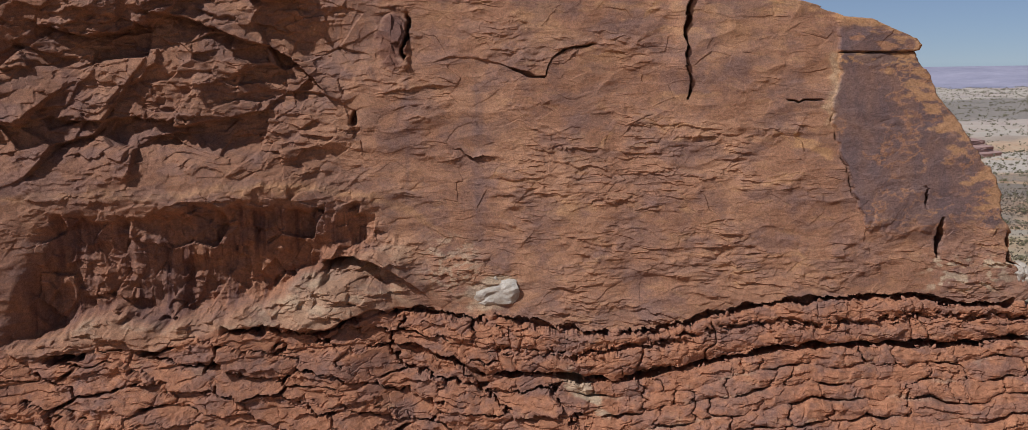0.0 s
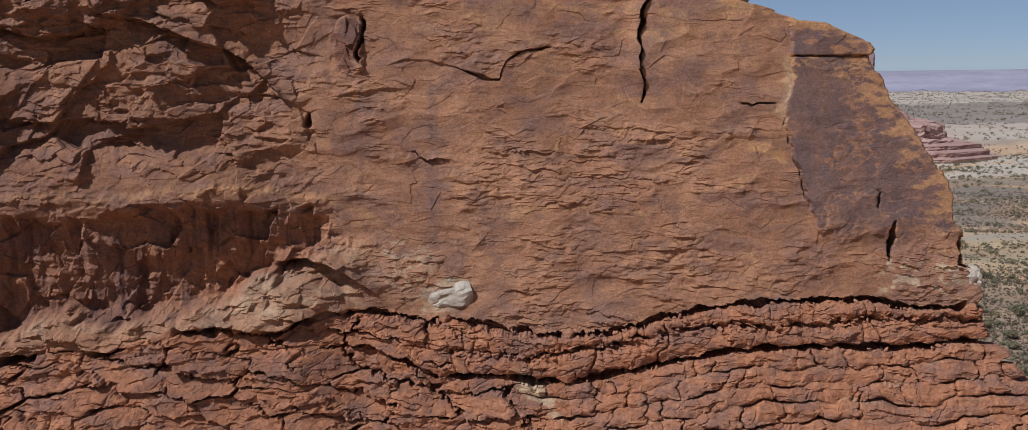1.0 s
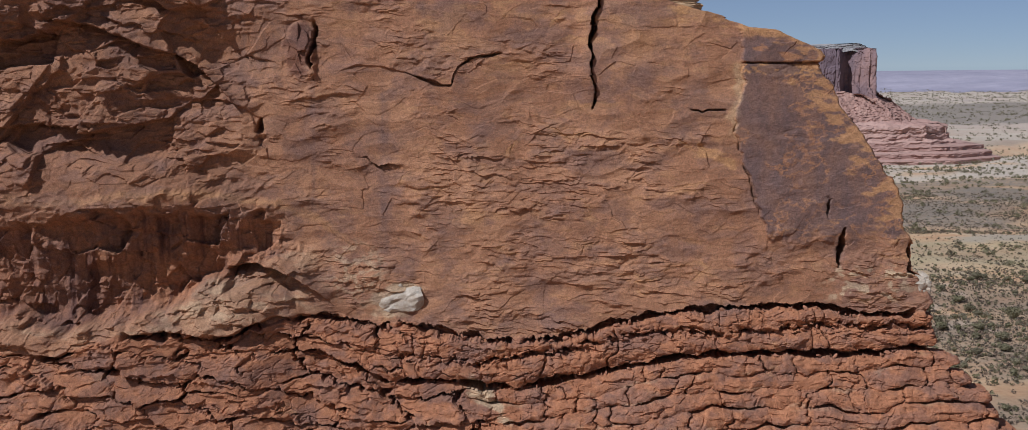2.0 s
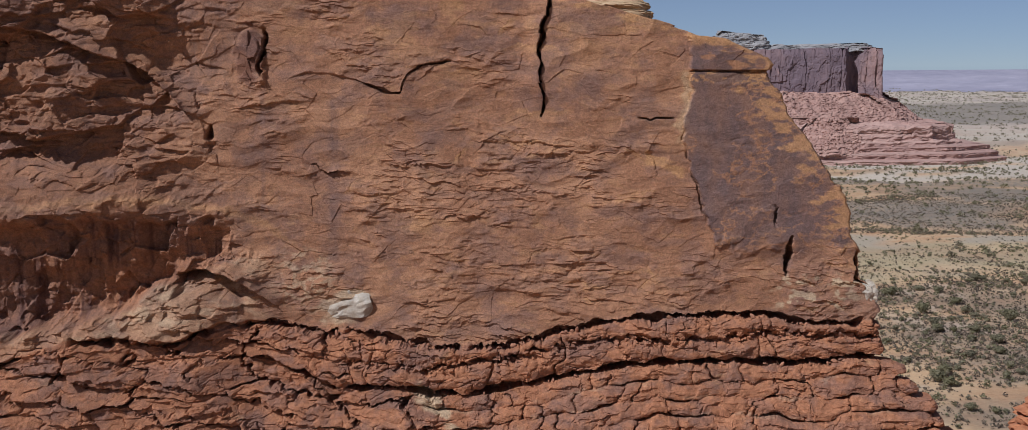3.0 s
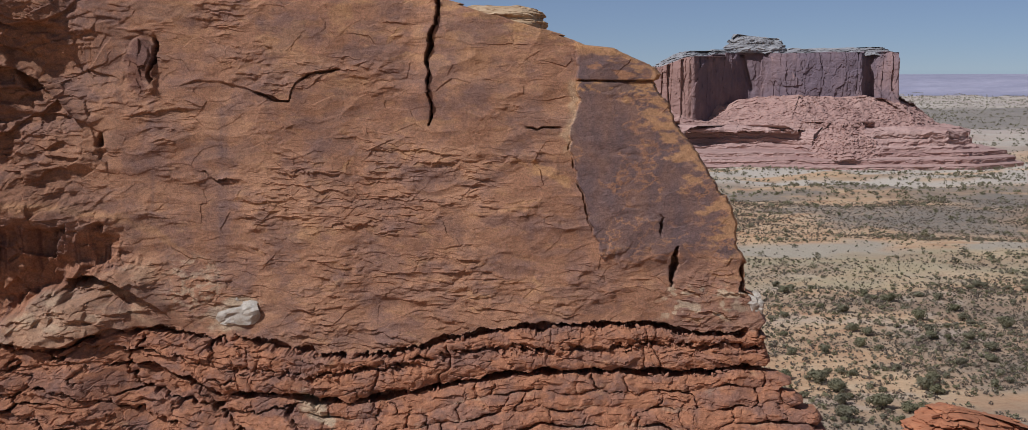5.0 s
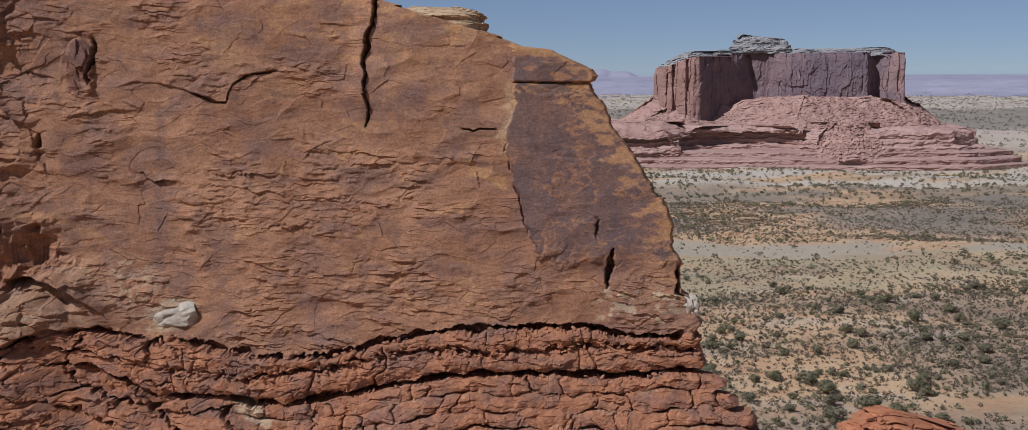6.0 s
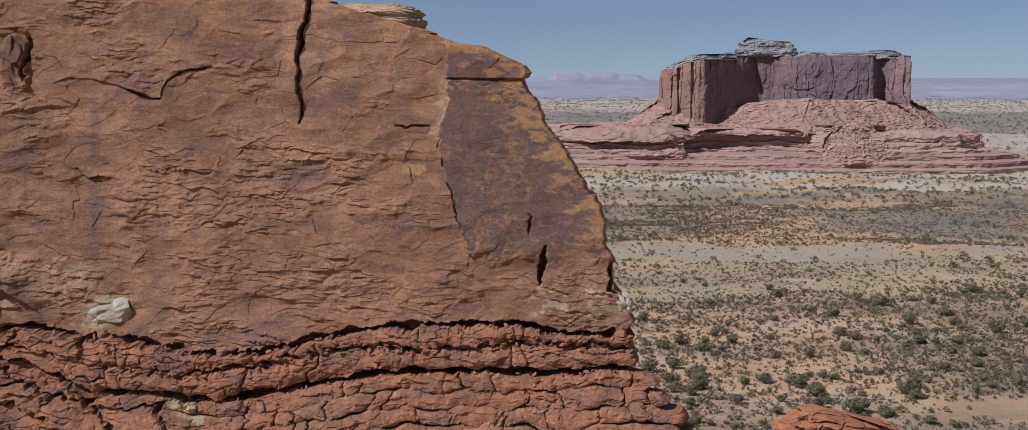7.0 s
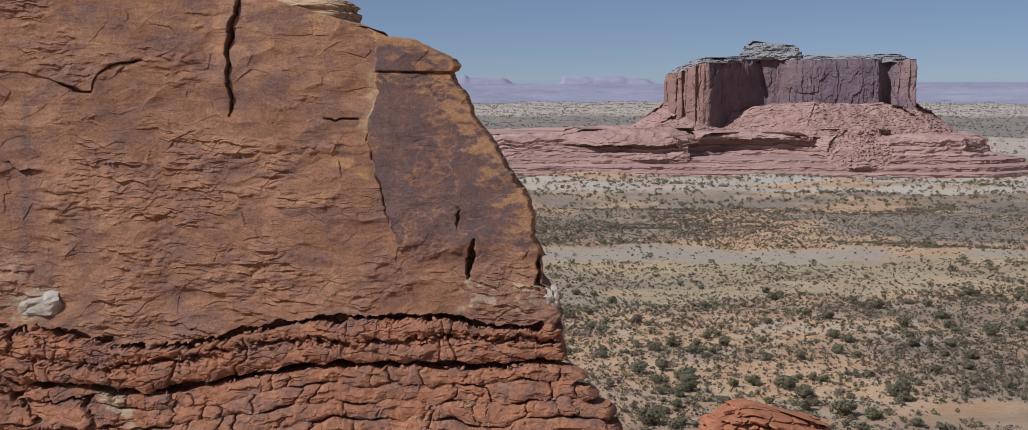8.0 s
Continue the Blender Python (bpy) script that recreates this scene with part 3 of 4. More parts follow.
def bedded_rock(x, z):
    """The beds under the wall: relief above the lower gap, and below it."""
    ragged = fbm(x / 0.7, z / 0.5, 42, 4)
    wx, wz = x + 0.3 * fbm(x / 3, z / 3, 73, 3), z + 0.2 * fbm(x / 3, z / 3, 74, 3)
    gap1 = polyline(x, GAP_1) + 0.13 * fbm(x / 1.1, z * 0, 3, 4)
    gap2 = polyline(x, GAP_2) + 0.13 * fbm(x / 1.3, z * 0, 4, 4)
    mid = polyline(x, RUBBLE) + 0.20 * fbm(x / 1.1, z * 0, 6, 5, 0.6)
    w1, w2 = z - gap1, z - gap2
    right = smooth(0, 5, x + 1.5 * fbm(x / 3, z / 2, 29, 2))
    # fractured rock: two sizes of blocks, the cracks dipping
    tilted = wz + 0.22 * wx * smooth(2, -4, x)
    gaping = smooth(-0.1, 0.3, fbm(x / 2.2, z / 1.2, 647, 3))
    hb, block = cracked(wx / 3.0 + 0.12 * ragged, tilted / 1.0 + 0.22 * ragged, 643, 0.09, 1.0, gaping, 1.2)
    hs, _ = cracked(wx / 1.3 + 0.12 * ragged, (tilted - 0.1 * wx) / 0.42 + 0.25 * ragged, 653, 0.10, 0.6, smooth(0.2, 0.5, fbm(x / 1.5, z / 0.8, 657, 3)))
    l1, _ = lips(x / 1.9, (z + 0.15 * ragged) / 0.7, 1091, 0.5, -0.2, 0.5, 0.4)
    l2, _ = lips(x / 0.8, (z + 0.08 * ragged) / 0.32, 1101, 0.55, -0.1, 0.6, 0.4)
    grit = 0.05 * ragged + 0.05 * facets(wx / 0.5, wz / 0.3, 217, 1.0)
    broken = 0.70 * hb + 0.13 * hs + 0.20 * l1 + 0.06 * l2 + 0.7 * grit
    # the thick rounded beds
    over = z > mid
    span = np.where(over, gap1 - mid, mid - gap2)
    f = smooth(-0.02, 1.02, np.clip(np.where(over, z - mid, z - gap2) / np.maximum(span, 0.5), 0, 1))
    hq, cq, kq = coursework(wx, w2 + 0.4 * (z > mid), 2.6, 3.4, 601, 0.0, 0.40)
    bed_h = 0.22 * np.sin(f * math.pi) ** 0.5 + 0.65 * hq + 0.18 * hs + 0.16 * l1 + 0.07 * l2 + grit
    rub = smooth(0.26, 0.06, np.abs(z - mid + 0.1 * ragged)) * smooth(-3, 3, x)
    nod = facets(wx / 0.34, wz / 0.2, 611, 0.8)
    bed_h = bed_h + rub * (0.45 * nod - 0.10 - 0.30 * smooth(0.10, 0.02, np.abs(z - mid)) * smooth(-0.2, 0.3, perlin(x / 1.5, x * 0, 613)))
    # lower courses
    depth = np.clip(-w2, 0, None)
    hc, ci, bid = coursework(wx, depth + 0.20 * fbm(x / 2.6, z / 1.2, 651, 3), 0.84, 2.5, 621, 0.40, 0.20)
    low_h = 0.30 * depth + right * (hc + 0.10 * l1 + 0.06 * l2 + grit + 0.10 * hs * smooth(0.1, 0.4, fbm(x / 2, z, 659, 2))) + (1 - right) * broken
    near_left = smooth(2, -5, x)
    bed_h = (1 - near_left) * bed_h + near_left * (0.10 + broken)
    thick1 = 0.13 + 0.15 * perlin(x / 1.7, x * 0, 22) + 0.09 * fbm(x / 0.9, x * 0, 23, 4, 0.65) - 0.10 * smooth(3, -4, x) * smooth(-0.2, 0.3, perlin(x / 0.9, x * 0, 33)) + 0.04 * ragged
    g1 = smooth(thick1 + 0.05, thick1 - 0.03, np.abs(w1 + 0.15 + 0.06 * fbm(x / 0.9, x * 0, 26, 4, 0.65) + 0.05 * ragged)) * smooth(-0.05, 0.25, perlin(x / 2.0, x * 0, 27) + 0.12 * smooth(-11, -7, x) + 0.5 * smooth(-6, 3, x))
    thick2 = 0.11 + 0.16 * perlin(x / 1.9, x * 0, 24) + 0.09 * fbm(x / 0.9, x * 0, 25, 4, 0.65) + 0.04 * ragged
    g2 = smooth(thick2 + 0.05, thick2 - 0.03, np.abs(w2 - 0.06 + 0.06 * fbm(x / 0.9, x * 0, 30, 4, 0.65) + 0.05 * ragged)) * smooth(-8, 0, x + 5 * perlin(x / 1.5, x * 0, 28))
    above = smooth(-0.02, 0.02, w2)
    h = 0.25 * fbm(x / 8, z / 6, 1, 2) + 0.42 + smooth(-5, -9, x) * (0.85 + 0.3 * np.clip(-w1, 0, 2)) + above * bed_h + (1 - above) * low_h
    return dict(h=h, gaps=1.2 * g1 + 1.15 * g2, w1=w1, w2=w2, mid=mid, block=block, bed_course=over.astype(float), bed_block=kq, course=ci, own=bid, right=right, depth=depth)


def cliff_relief(x, z):
    """How far the rock stands out from its mean plane, and the masks of its colours and pieces."""
    def rows(low, high, build):
        pick = (z[:, 0] >= low) & (z[:, 0] <= high)
        got = build(x[pick], z[pick])
        out = {}
        for key, v in got.items():
            out[key] = np.zeros(z.shape, np.float32)
            out[key][pick] = v
        return out
    a = rows(52.0, 80, wall_rock)
    b = rows(0, 55.2, bedded_rock)
    b["w1"] = np.where(z > 55.2, 9, b["w1"])
    b["w2"] = np.where(z > 55.2, 9, b["w2"])
    upper = smooth(-0.04, 0.04, b["w1"])
    lower = 1 - upper
    h = upper * a["h"] + lower * b["h"] - b["gaps"]
    worn = h.copy()
    worn[1:-1, 1:-1] = 0.5 * worn[1:-1, 1:-1] + 0.125 * (worn[:-2, 1:-1] + worn[2:, 1:-1] + worn[1:-1, :-2] + worn[1:-1, 2:])
    h = h + (worn - h) * smooth(-4, -8, x) * upper * 0.7
    cave, apron, slab, sx, arch, quiet, cap = (a[k] * (upper if k != "sx" else 1) for k in ("cave", "apron", "slab", "sx", "arch", "quiet", "cap"))
    bed = (upper < 0.5) & (b["w2"] >= 0)
    base = (upper < 0.5) & (b["w2"] < 0)
    right, depth = b["right"], b["depth"]
    left = smooth(1, -11, x)
    # colours
    patchy = fbm(x / 1.3 + 0.2 * a["slow"], (z + 0.13 * x) / 0.5, 301, 4)
    veins = 1 - 2.4 * np.abs(fbm(x / 1.5 + 0.3 * a["slow"], z / 0.9, 321, 5, 0.6))
    margin = polyline(z, EDGE) - x
    tan = (0.75 * a["fresh"] * smooth(-0.2, 0.35, fbm(x / 3.2, z / 2.2, 309, 3)) + 0.25 * smooth(0.45, 0.6, patchy)) * (0.3 + 0.7 * smooth(-6, 2, x)) * (1 - 0.7 * quiet)
    tan = tan + 0.45 * smooth(0.15, 0.45, fbm(x / 3, z / 2, 306, 4)) * smooth(65.5, 69, z) * smooth(-6, -3, x) * (1 - quiet)
    tan = tan + 0.9 * smooth(0.40, 0.0, np.abs(sx + 0.10 + 0.2 * patchy)) * smooth(62.3, 63.5, z) * smooth(66.5, 66.3, z)
    tan = tan + 0.9 * smooth(0.45, 0.1, np.abs(z - 66.15 + 0.3 * patchy)) * smooth(-0.2, 0.1, sx) * smooth(66.42, 66.36, z) + 0.55 * smooth(0.30, 0.0, np.abs(arch + 0.1)) * smooth(-2, -5, x) * smooth(54, 56, z)
    edge_rust = smooth(1.1, 0.1, margin + 2.6 * patchy) * smooth(56.5, 58.5, z)
    tan = tan + 0.5 * cap * smooth(67.5, 67.8, z + 0.4 * patchy) + 0.8 * edge_rust
    tan = tan + 0.9 * smooth(0.35, 0.15, np.abs(z - 61.95 + 0.42 * (x - 14.5) + 0.35 * patchy)) * smooth(0, 0.25, bump_at(x, 15.0, 1.1))
    along, across = 0.69 * (x - 2.5) - 0.72 * (z - 50.8), 0.72 * (x - 2.5) + 0.69 * (z - 50.8)      # a pale scar
    pale = apron * smooth(53.3, 54.2, z) * (0.10 + 0.40 * smooth(0.0, 0.5, patchy) + 0.25 * bump_at(x, -9.8, 2.5)) + 0.95 * smooth(0.55, 0.35, np.abs(across) + 0.3 * patchy + 0.09 * along) * smooth(-0.35, 0.1, along) * smooth(3.2, 2.7, along)
    pale = pale + 1.1 * smooth(0.05, 0.3, fbm(x / 0.8, z / 0.5, 303, 4)) * smooth(0, 0.5, bump_at(x, 22.6, 2.9)) * smooth(0, 0.5, bump_at(z, 55.4, 1.1))
    pale = pale + 0.9 * smooth(1.25, 0.75, np.hypot((x + 1.3) / 1.25, (z - 54.75 - 0.25 * (x + 1.2)) * 1.5) + 0.5 * patchy) + 0.6 * smooth(0.5, 0.7, veins) * smooth(1.9, 0.9, np.hypot((x + 3.2) / 1.1, z - 56.2))
    pale = pale + 0.55 * smooth(0.30, 0.05, np.abs(sx + 0.12 + 0.25 * patchy)) * smooth(62.3, 63.5, z) * smooth(66.5, 66.3, z) + 0.30 * base * right * smooth(0.12, 0.03, np.abs(depth / 0.84 - np.round(depth / 0.84) + 0.06 + 0.15 * patchy)) * smooth(0, 0.3, fbm(x / 2, z, 307, 2))
    varnish = slab * (1 - 0.92 * smooth(0.62, 0.80, veins) * smooth(-0.05, 0.25, fbm(x / 2.6, z / 1.6, 323, 3) + 0.5 * smooth(2.6, 0.6, margin) + 0.35 * smooth(60.3, 58.5, z) + 0.25 * smooth(64.8, 66, z)))
    varnish = (varnish + cap * smooth(0.5, 0.2, patchy) * smooth(67.9, 67.6, z + 0.3 * patchy)) * (1 - 0.85 * edge_rust) * (0.8 + 0.25 * fbm(x / 0.9, z / 2, 308, 3))
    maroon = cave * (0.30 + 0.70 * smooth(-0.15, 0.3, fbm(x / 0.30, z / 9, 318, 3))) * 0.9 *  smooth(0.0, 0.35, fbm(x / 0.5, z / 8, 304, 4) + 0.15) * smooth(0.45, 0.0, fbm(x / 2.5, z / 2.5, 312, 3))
    maroon = maroon + upper * (1 - 0.85 * apron) * 0.6 * smooth(-7, -20, x + 5 * fbm(x / 5, z / 5, 310, 3)) * (0.6 + 0.5 * fbm(x / 0.8, z / 3, 311, 3))
    stain = smooth(0.45, 0.05, np.abs(x + 1.75 + 0.15 * fbm(z / 2, z * 0, 313, 2))) * smooth(55.5, 57.5, z) * smooth(67, 64, z) + 0.7 * smooth(0.2, 0.04, np.abs(x + 5.3)) * smooth(58.5, 60, z) * smooth(66, 65, z)
    varnish = varnish + 0.50 * stain * (0.7 + 0.5 * fbm(x / 0.25, z / 3, 314, 3)) + 0.30 * smooth(0.05, 0.4, fbm(x / 2.6, z / 1.2, 315, 4)) * upper * (1 - quiet) * (1 - apron)
    maroon = maroon + 0.8 * smooth(0.35, -0.1, np.hypot((x + 5.95) / 0.8, (z - 67.4) / 1.6) - 0.75 + 0.5 * patchy)
    varnish = varnish + 0.35 * lower * smooth(0.1, 0.45, fbm(x / 1.6, z / 0.9, 316, 4))
    streak = upper * (0.35 + 0.65 * left) * smooth(-0.2, 0.3, fbm(x / 4, z / 12, 305, 2))
    h = h - 0.8 * smooth(0.20, 0.07, np.abs(margin - 0.16 + 0.12 * patchy)) * smooth(54.9, 55.4, z) * smooth(57.6, 56.8, z)
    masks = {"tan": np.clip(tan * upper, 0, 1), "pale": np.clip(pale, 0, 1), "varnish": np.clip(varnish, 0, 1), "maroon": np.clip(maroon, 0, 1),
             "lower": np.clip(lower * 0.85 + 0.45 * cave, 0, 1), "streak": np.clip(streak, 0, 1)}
    kinds = {"cave": cave > 0.5, "apron": apron > 0.5, "buttress": (x < -9.5 + 0.8 * fbm(z / 1.5, z * 0, 95, 3)) & (a["bench"] < 0.3) & (upper > 0.5),
             "pillar": (np.abs(x + 6.2) < 0.80) & (z > 66.0), "upper": upper > 0.5, "slab": slab > 0.5, "cap": cap > 0.5, "bed": bed, "base": base,
             "bed_block": b["bed_block"] * 2 + b["bed_course"], "left_block": b["block"], "block": b["own"] * 64 + b["course"]}
    return h, masks, kinds


butte = tagged(new("sandstone_butte"), "red sandstone butte wall with dark bedding gaps", "butte")


def one_piece(mask, width, least=60):
    """The largest connected patch of the chosen quads of a grid."""
    left_over = set(np.flatnonzero(mask).tolist())
    best = []
    while left_over:
        stack = [left_over.pop()]
        patch = list(stack)
        while stack:
            q = stack.pop()
            for nb in (q - 1, q + 1, q - width, q + width):
                if nb in left_over:
                    left_over.remove(nb)
                    stack.append(nb)
                    patch.append(nb)
        if len(patch) > len(best):
            best = patch
    out = np.zeros(len(mask), bool)
    out[best] = len(best) > least
    return out


def build_butte_face():
    us, zs = np.arange(-28, 33, STEP, dtype=np.float32), np.arange(46.8, 71.5, STEP, dtype=np.float32)
    u, z = np.meshgrid(us, zs)
    h, masks, kinds = cliff_relief(u, z)
    course = 0.84
    zc = z + 0.10 * fbm(u / 0.8, z / 2, 63, 3)
    ck = np.floor((zc - 52) / course)
    zq = np.where(zc < 52, ck * course + 52.42 + 0.45 * (hash01(ck, ck * 0, 65) - 0.5) + 0.22 * np.cos((zc - 52 - ck * course) / course * 6.2832), z)
    edge = polyline(zq, EDGE) + 0.10 * fbm(z / 0.5, z * 0, 61, 3) + 0.26 * facets(z / 0.8, z * 0 + 0.5, 67, 0.7) * smooth(51, 53, z)
    edge = edge + 0.15 * smooth(53, 54.5, z)
    rc = 0.22 + 0.14 * smooth(52, 56, z)
    s = np.clip(u - (edge - rc), 0, None)
    turn = np.clip(s / rc, 0, math.pi / 2)
    back = np.clip(s - rc * math.pi / 2, 0, None)
    x = np.minimum(u, edge - rc) + (rc + 0.45 * np.clip(h - 0.3 - 0.42 * smooth(53.2, 54.4, z) - 0.25 * np.clip(52 - z, 0, 9), -0.8, 0.5)) * np.sin(turn) - (0.12 + 1.4 * smooth(52.6, 51.6, z)) * back
    y = face_plane(np.minimum(u, edge), z) + rc * (1 - np.cos(turn)) + back - h * np.cos(turn)
    verts = np.stack([x, y, z], -1).reshape(-1, 3)
    faces = grid_faces(*u.shape)
    at = {k: v.ravel() for k, v in masks.items()}
    corner = faces[:, 0]
    k = {a: b.ravel()[corner] for a, b in kinds.items()}
    uq = u.ravel()[corner]
    done = np.zeros(len(faces), bool)
    wide = u.shape[1] - 1

    def take(name, keep, label=""):
        keep = keep & ~done
        if keep.sum() > 3:
            done[keep] = True
            return split_mesh(name, verts, faces, keep, ROCK, butte, at, label)

    def take_blocks(name, keep, numbers, least):
        idx = np.flatnonzero(keep & ~done)
        idx = idx[np.argsort(numbers[idx], kind="stable")]
        for group in np.split(idx, np.flatnonzero(np.diff(numbers[idx])) + 1):
            if len(group) > least:
                m = np.zeros(len(faces), bool)
                m[group] = True
                take(name, one_piece(m, wide, least))

    take("varnished_slab", k["slab"], "dark purple-brown varnished slab")
    take("cap_block", k["cap"], "overhanging varnished cap block")
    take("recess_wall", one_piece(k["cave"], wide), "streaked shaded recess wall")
    take("pale_apron", one_piece(k["apron"], wide), "pale buff rock apron")
    take("pillar", one_piece(k["pillar"], wide), "narrow rock pillar")
    take("buttress", one_piece(k["buttress"] & ~done, wide), "dark blocky buttress")
    take("upper_wall", one_piece(k["upper"] & ~done, wide), "scarred red sandstone wall")
    take_blocks("bed_block", k["bed"] & (uq > -3) & (uq < 29), k["bed_block"], 250)
    take_blocks("rock_block", (k["base"] | k["bed"]) & (uq <= 3.0), k["left_block"], 250)
    take_blocks("rock_block", k["base"] & (uq > 3.0) & (uq < 29), k["block"], 60)
    tagged(take("bed_rubble", k["bed"], "crumbly thin beds"), kind="stuff")
    tagged(take("broken_base", k["base"], "fractured red base rock"), kind="stuff")
    tagged(take("wall_scrap", ~done, "small broken scraps of the wall"), kind="stuff")


build_butte_face()


def mesa(name, outline, profile, material, cols, parent=None, label="", rough=0.0, seed=0, flute=0.0, flute_scale=12.0, rows=60, top=True, lump=0.0, round_off=4.0, terrace=0.0, shape=None, relief=None):
    """A closed rock form: a smooth plan outline drawn in or out (metres) along a profile of (inset, height)."""
    o = np.array(outline, float)
    closed = np.concatenate([o, o[:1]])
    seg = np.concatenate([[0], np.cumsum(np.hypot(*np.diff(closed, axis=0).T))])
    s = np.linspace(0, seg[-1], cols, endpoint=False)
    px, py = np.interp(s, seg, closed[:, 0]), np.interp(s, seg, closed[:, 1])
    w = max(3, int(round_off * cols / seg[-1])) | 1
    ker = np.ones(w) / w
    for _ in range(2):
        px = np.convolve(np.concatenate([px[-w:], px, px[:w]]), ker, "same")[w:-w]
        py = np.convolve(np.concatenate([py[-w:], py, py[:w]]), ker, "same")[w:-w]
    tx, ty = np.roll(px, -1) - np.roll(px, 1), np.roll(py, -1) - np.roll(py, 1)
    ln = np.hypot(tx, ty)
    nx, ny = ty / ln, -tx / ln
    p = np.array(profile, float)
    cum = np.concatenate([[0], np.cumsum(np.hypot(*np.diff(p, axis=0).T))])
    q = np.linspace(0, cum[-1], rows)
    inset, zz = np.interp(q, cum, p[:, 0]), np.interp(q, cum, p[:, 1])
    S, Z = np.meshgrid(s, zz)
    IN = np.broadcast_to(inset[:, None], S.shape)
    if terrace:
        f = terrace * (1.2 * fbm(S / 34, Z / 14, seed + 21, 4) + 0.35 * facets(S / 11, Z / 2.6, seed + 23, 0.9) + 0.25 * facets(S / 4, Z / 1.2, seed + 25, 0.8))
    else:
        f = 0.0
    f = f + flute * (fbm(S / flute_scale, Z / (flute_scale * 9), seed, 4, 0.55) + 0.6 * facets(S / flute_scale, Z / (flute_scale * 3), seed + 3, 0.8))
    f = f + rough * (fbm(S / 9, Z / 3, seed + 5, 5) + 0.7 * facets(S / 5, Z / 1.5, seed + 7, 0.8)) + lump * facets(S / 2.6, (Z + IN) / 2.2, seed + 9, 0.9)
    if relief is not None:
        f = f + relief(S, Z + 0.6 * IN)
    D = f - IN
    X, Y = px[None, :] + nx[None, :] * D, py[None, :] + ny[None, :] * D
    ZZ = Z + rough * 0.25 * fbm(S / 7, IN / 5 + Z / 5, seed + 11, 4) + lump * 0.5 * facets(S / 3.1, (Z + IN) / 2.0, seed + 13, 0.8)
    if shape is not None:
        X, Y, ZZ = shape(X, Y, ZZ)
    verts = np.stack([X, Y, ZZ], -1).reshape(-1, 3)
    faces = grid_faces(rows, cols, closed=True)
    if top:
        verts = np.concatenate([verts, [[X[-1].mean(), Y[-1].mean(), ZZ[-1].mean()]]])
        last = np.arange((rows - 1) * cols, rows * cols)
        cap = np.stack([last, np.roll(last, -1), np.full(cols, len(verts) - 1), np.full(cols, len(verts) - 1)], -1)
        me = bpy.data.meshes.new(name)
        me.from_pydata(verts.tolist(), [], faces.tolist() + cap[:, :3].tolist())
        me.polygons.foreach_set("use_smooth", np.zeros(len(me.polygons), bool))
        me.materials.append(material)
        ob = new(name, me)
        if parent is not None:
            ob.parent = parent
        if label:
            tagged(ob, label)
        return ob
    return mesh_object(name, verts, faces, material, parent, label)


def crossbeds(s, z):
    """Thin weathered layers, dipping, some standing out."""
    return 0.16 * sheets(s / 5, (z + 0.12 * s) / 0.35, 447, 3, 0.1, 2) + 0.05 * facets(s / 0.7, z / 0.12, 449, 0.8)


# the body behind the face, and the slope under it
mesa("butte_body", [(-60, 64), (-40, 62.6), (6, 63.2), (9, 64), (11, 70), (10, 120), (-60, 125)], [(-2, 20), (0, 46), (0.3, 66), (1.0, 69.5), (3, 70.5), (9, 71)], BODY_ROCK, 240, butte,
     "red rock body of the butte", rough=0.3, seed=400, rows=40)
mesa("talus_slope", [(-70, 56), (-20, 55.5), (21, 57.8), (25, 59.5), (22, 66), (14, 128), (-70, 130)], [(-44, 8), (-16, 26), (-5, 40), (0, 46.6), (4, 47.0)], BODY_ROCK, 300, butte,
     "rubble slope of red rock", rough=0.5, seed=420, rows=40, lump=0.5)
mesa("cap_rock", [(9.6, 62.9), (11.4, 62.2), (13.2, 61.9), (14.3, 62.2), (14.9, 63.2), (15.0, 66), (9.4, 67)], [(-0.3, 68.2), (0, 68.9), (0.22, 69.05), (0.15, 69.4), (0.5, 69.6), (0.55, 69.85), (1.1, 70.1), (1.8, 70.25)], CAP_ROCK, 240, butte,
     "buff layered cap rock", rough=0.30, seed=440, rows=70, round_off=0.9, lump=0.22, relief=crossbeds)


def boulder(name, centre, size, seed, material, parent, label, rough=0.35, shear=0.0):
    bm = bmesh.new()
    bmesh.ops.create_icosphere(bm, subdivisions=4, radius=1.0)
    p = np.array([v.co[:] for v in bm.verts])
    r = (np.abs(p) ** 2.8).sum(1) ** (-1 / 2.8)
    r = r + rough * (0.7 * facets(p[:, 0] * 1.6 + p[:, 1] * 0.7, p[:, 2] * 1.6 + p[:, 1] * 0.5, seed, 0.8) + 0.12 * facets(p[:, 0] * 3 + p[:, 1] * 2, p[:, 2] * 3 - p[:, 1], seed + 3, 0.8))
    for v, k in zip(bm.verts, r):
        v.co = Vector((v.co.x * size[0], v.co.y * size[1], v.co.z * size[2] * (0.7 + 0.45 * v.co.x if shear else 1.0) + shear * v.co.x)) * k + Vector(centre)
    me = bpy.data.meshes.new(name)
    bm.to_mesh(me)
    bm.free()
    me.polygons.foreach_set("use_smooth", np.zeros(len(me.polygons), bool))
    me.materials.append(material)
    ob = new(name, me)
    ob.parent = parent
    if label:
        tagged(ob, label)
    return ob


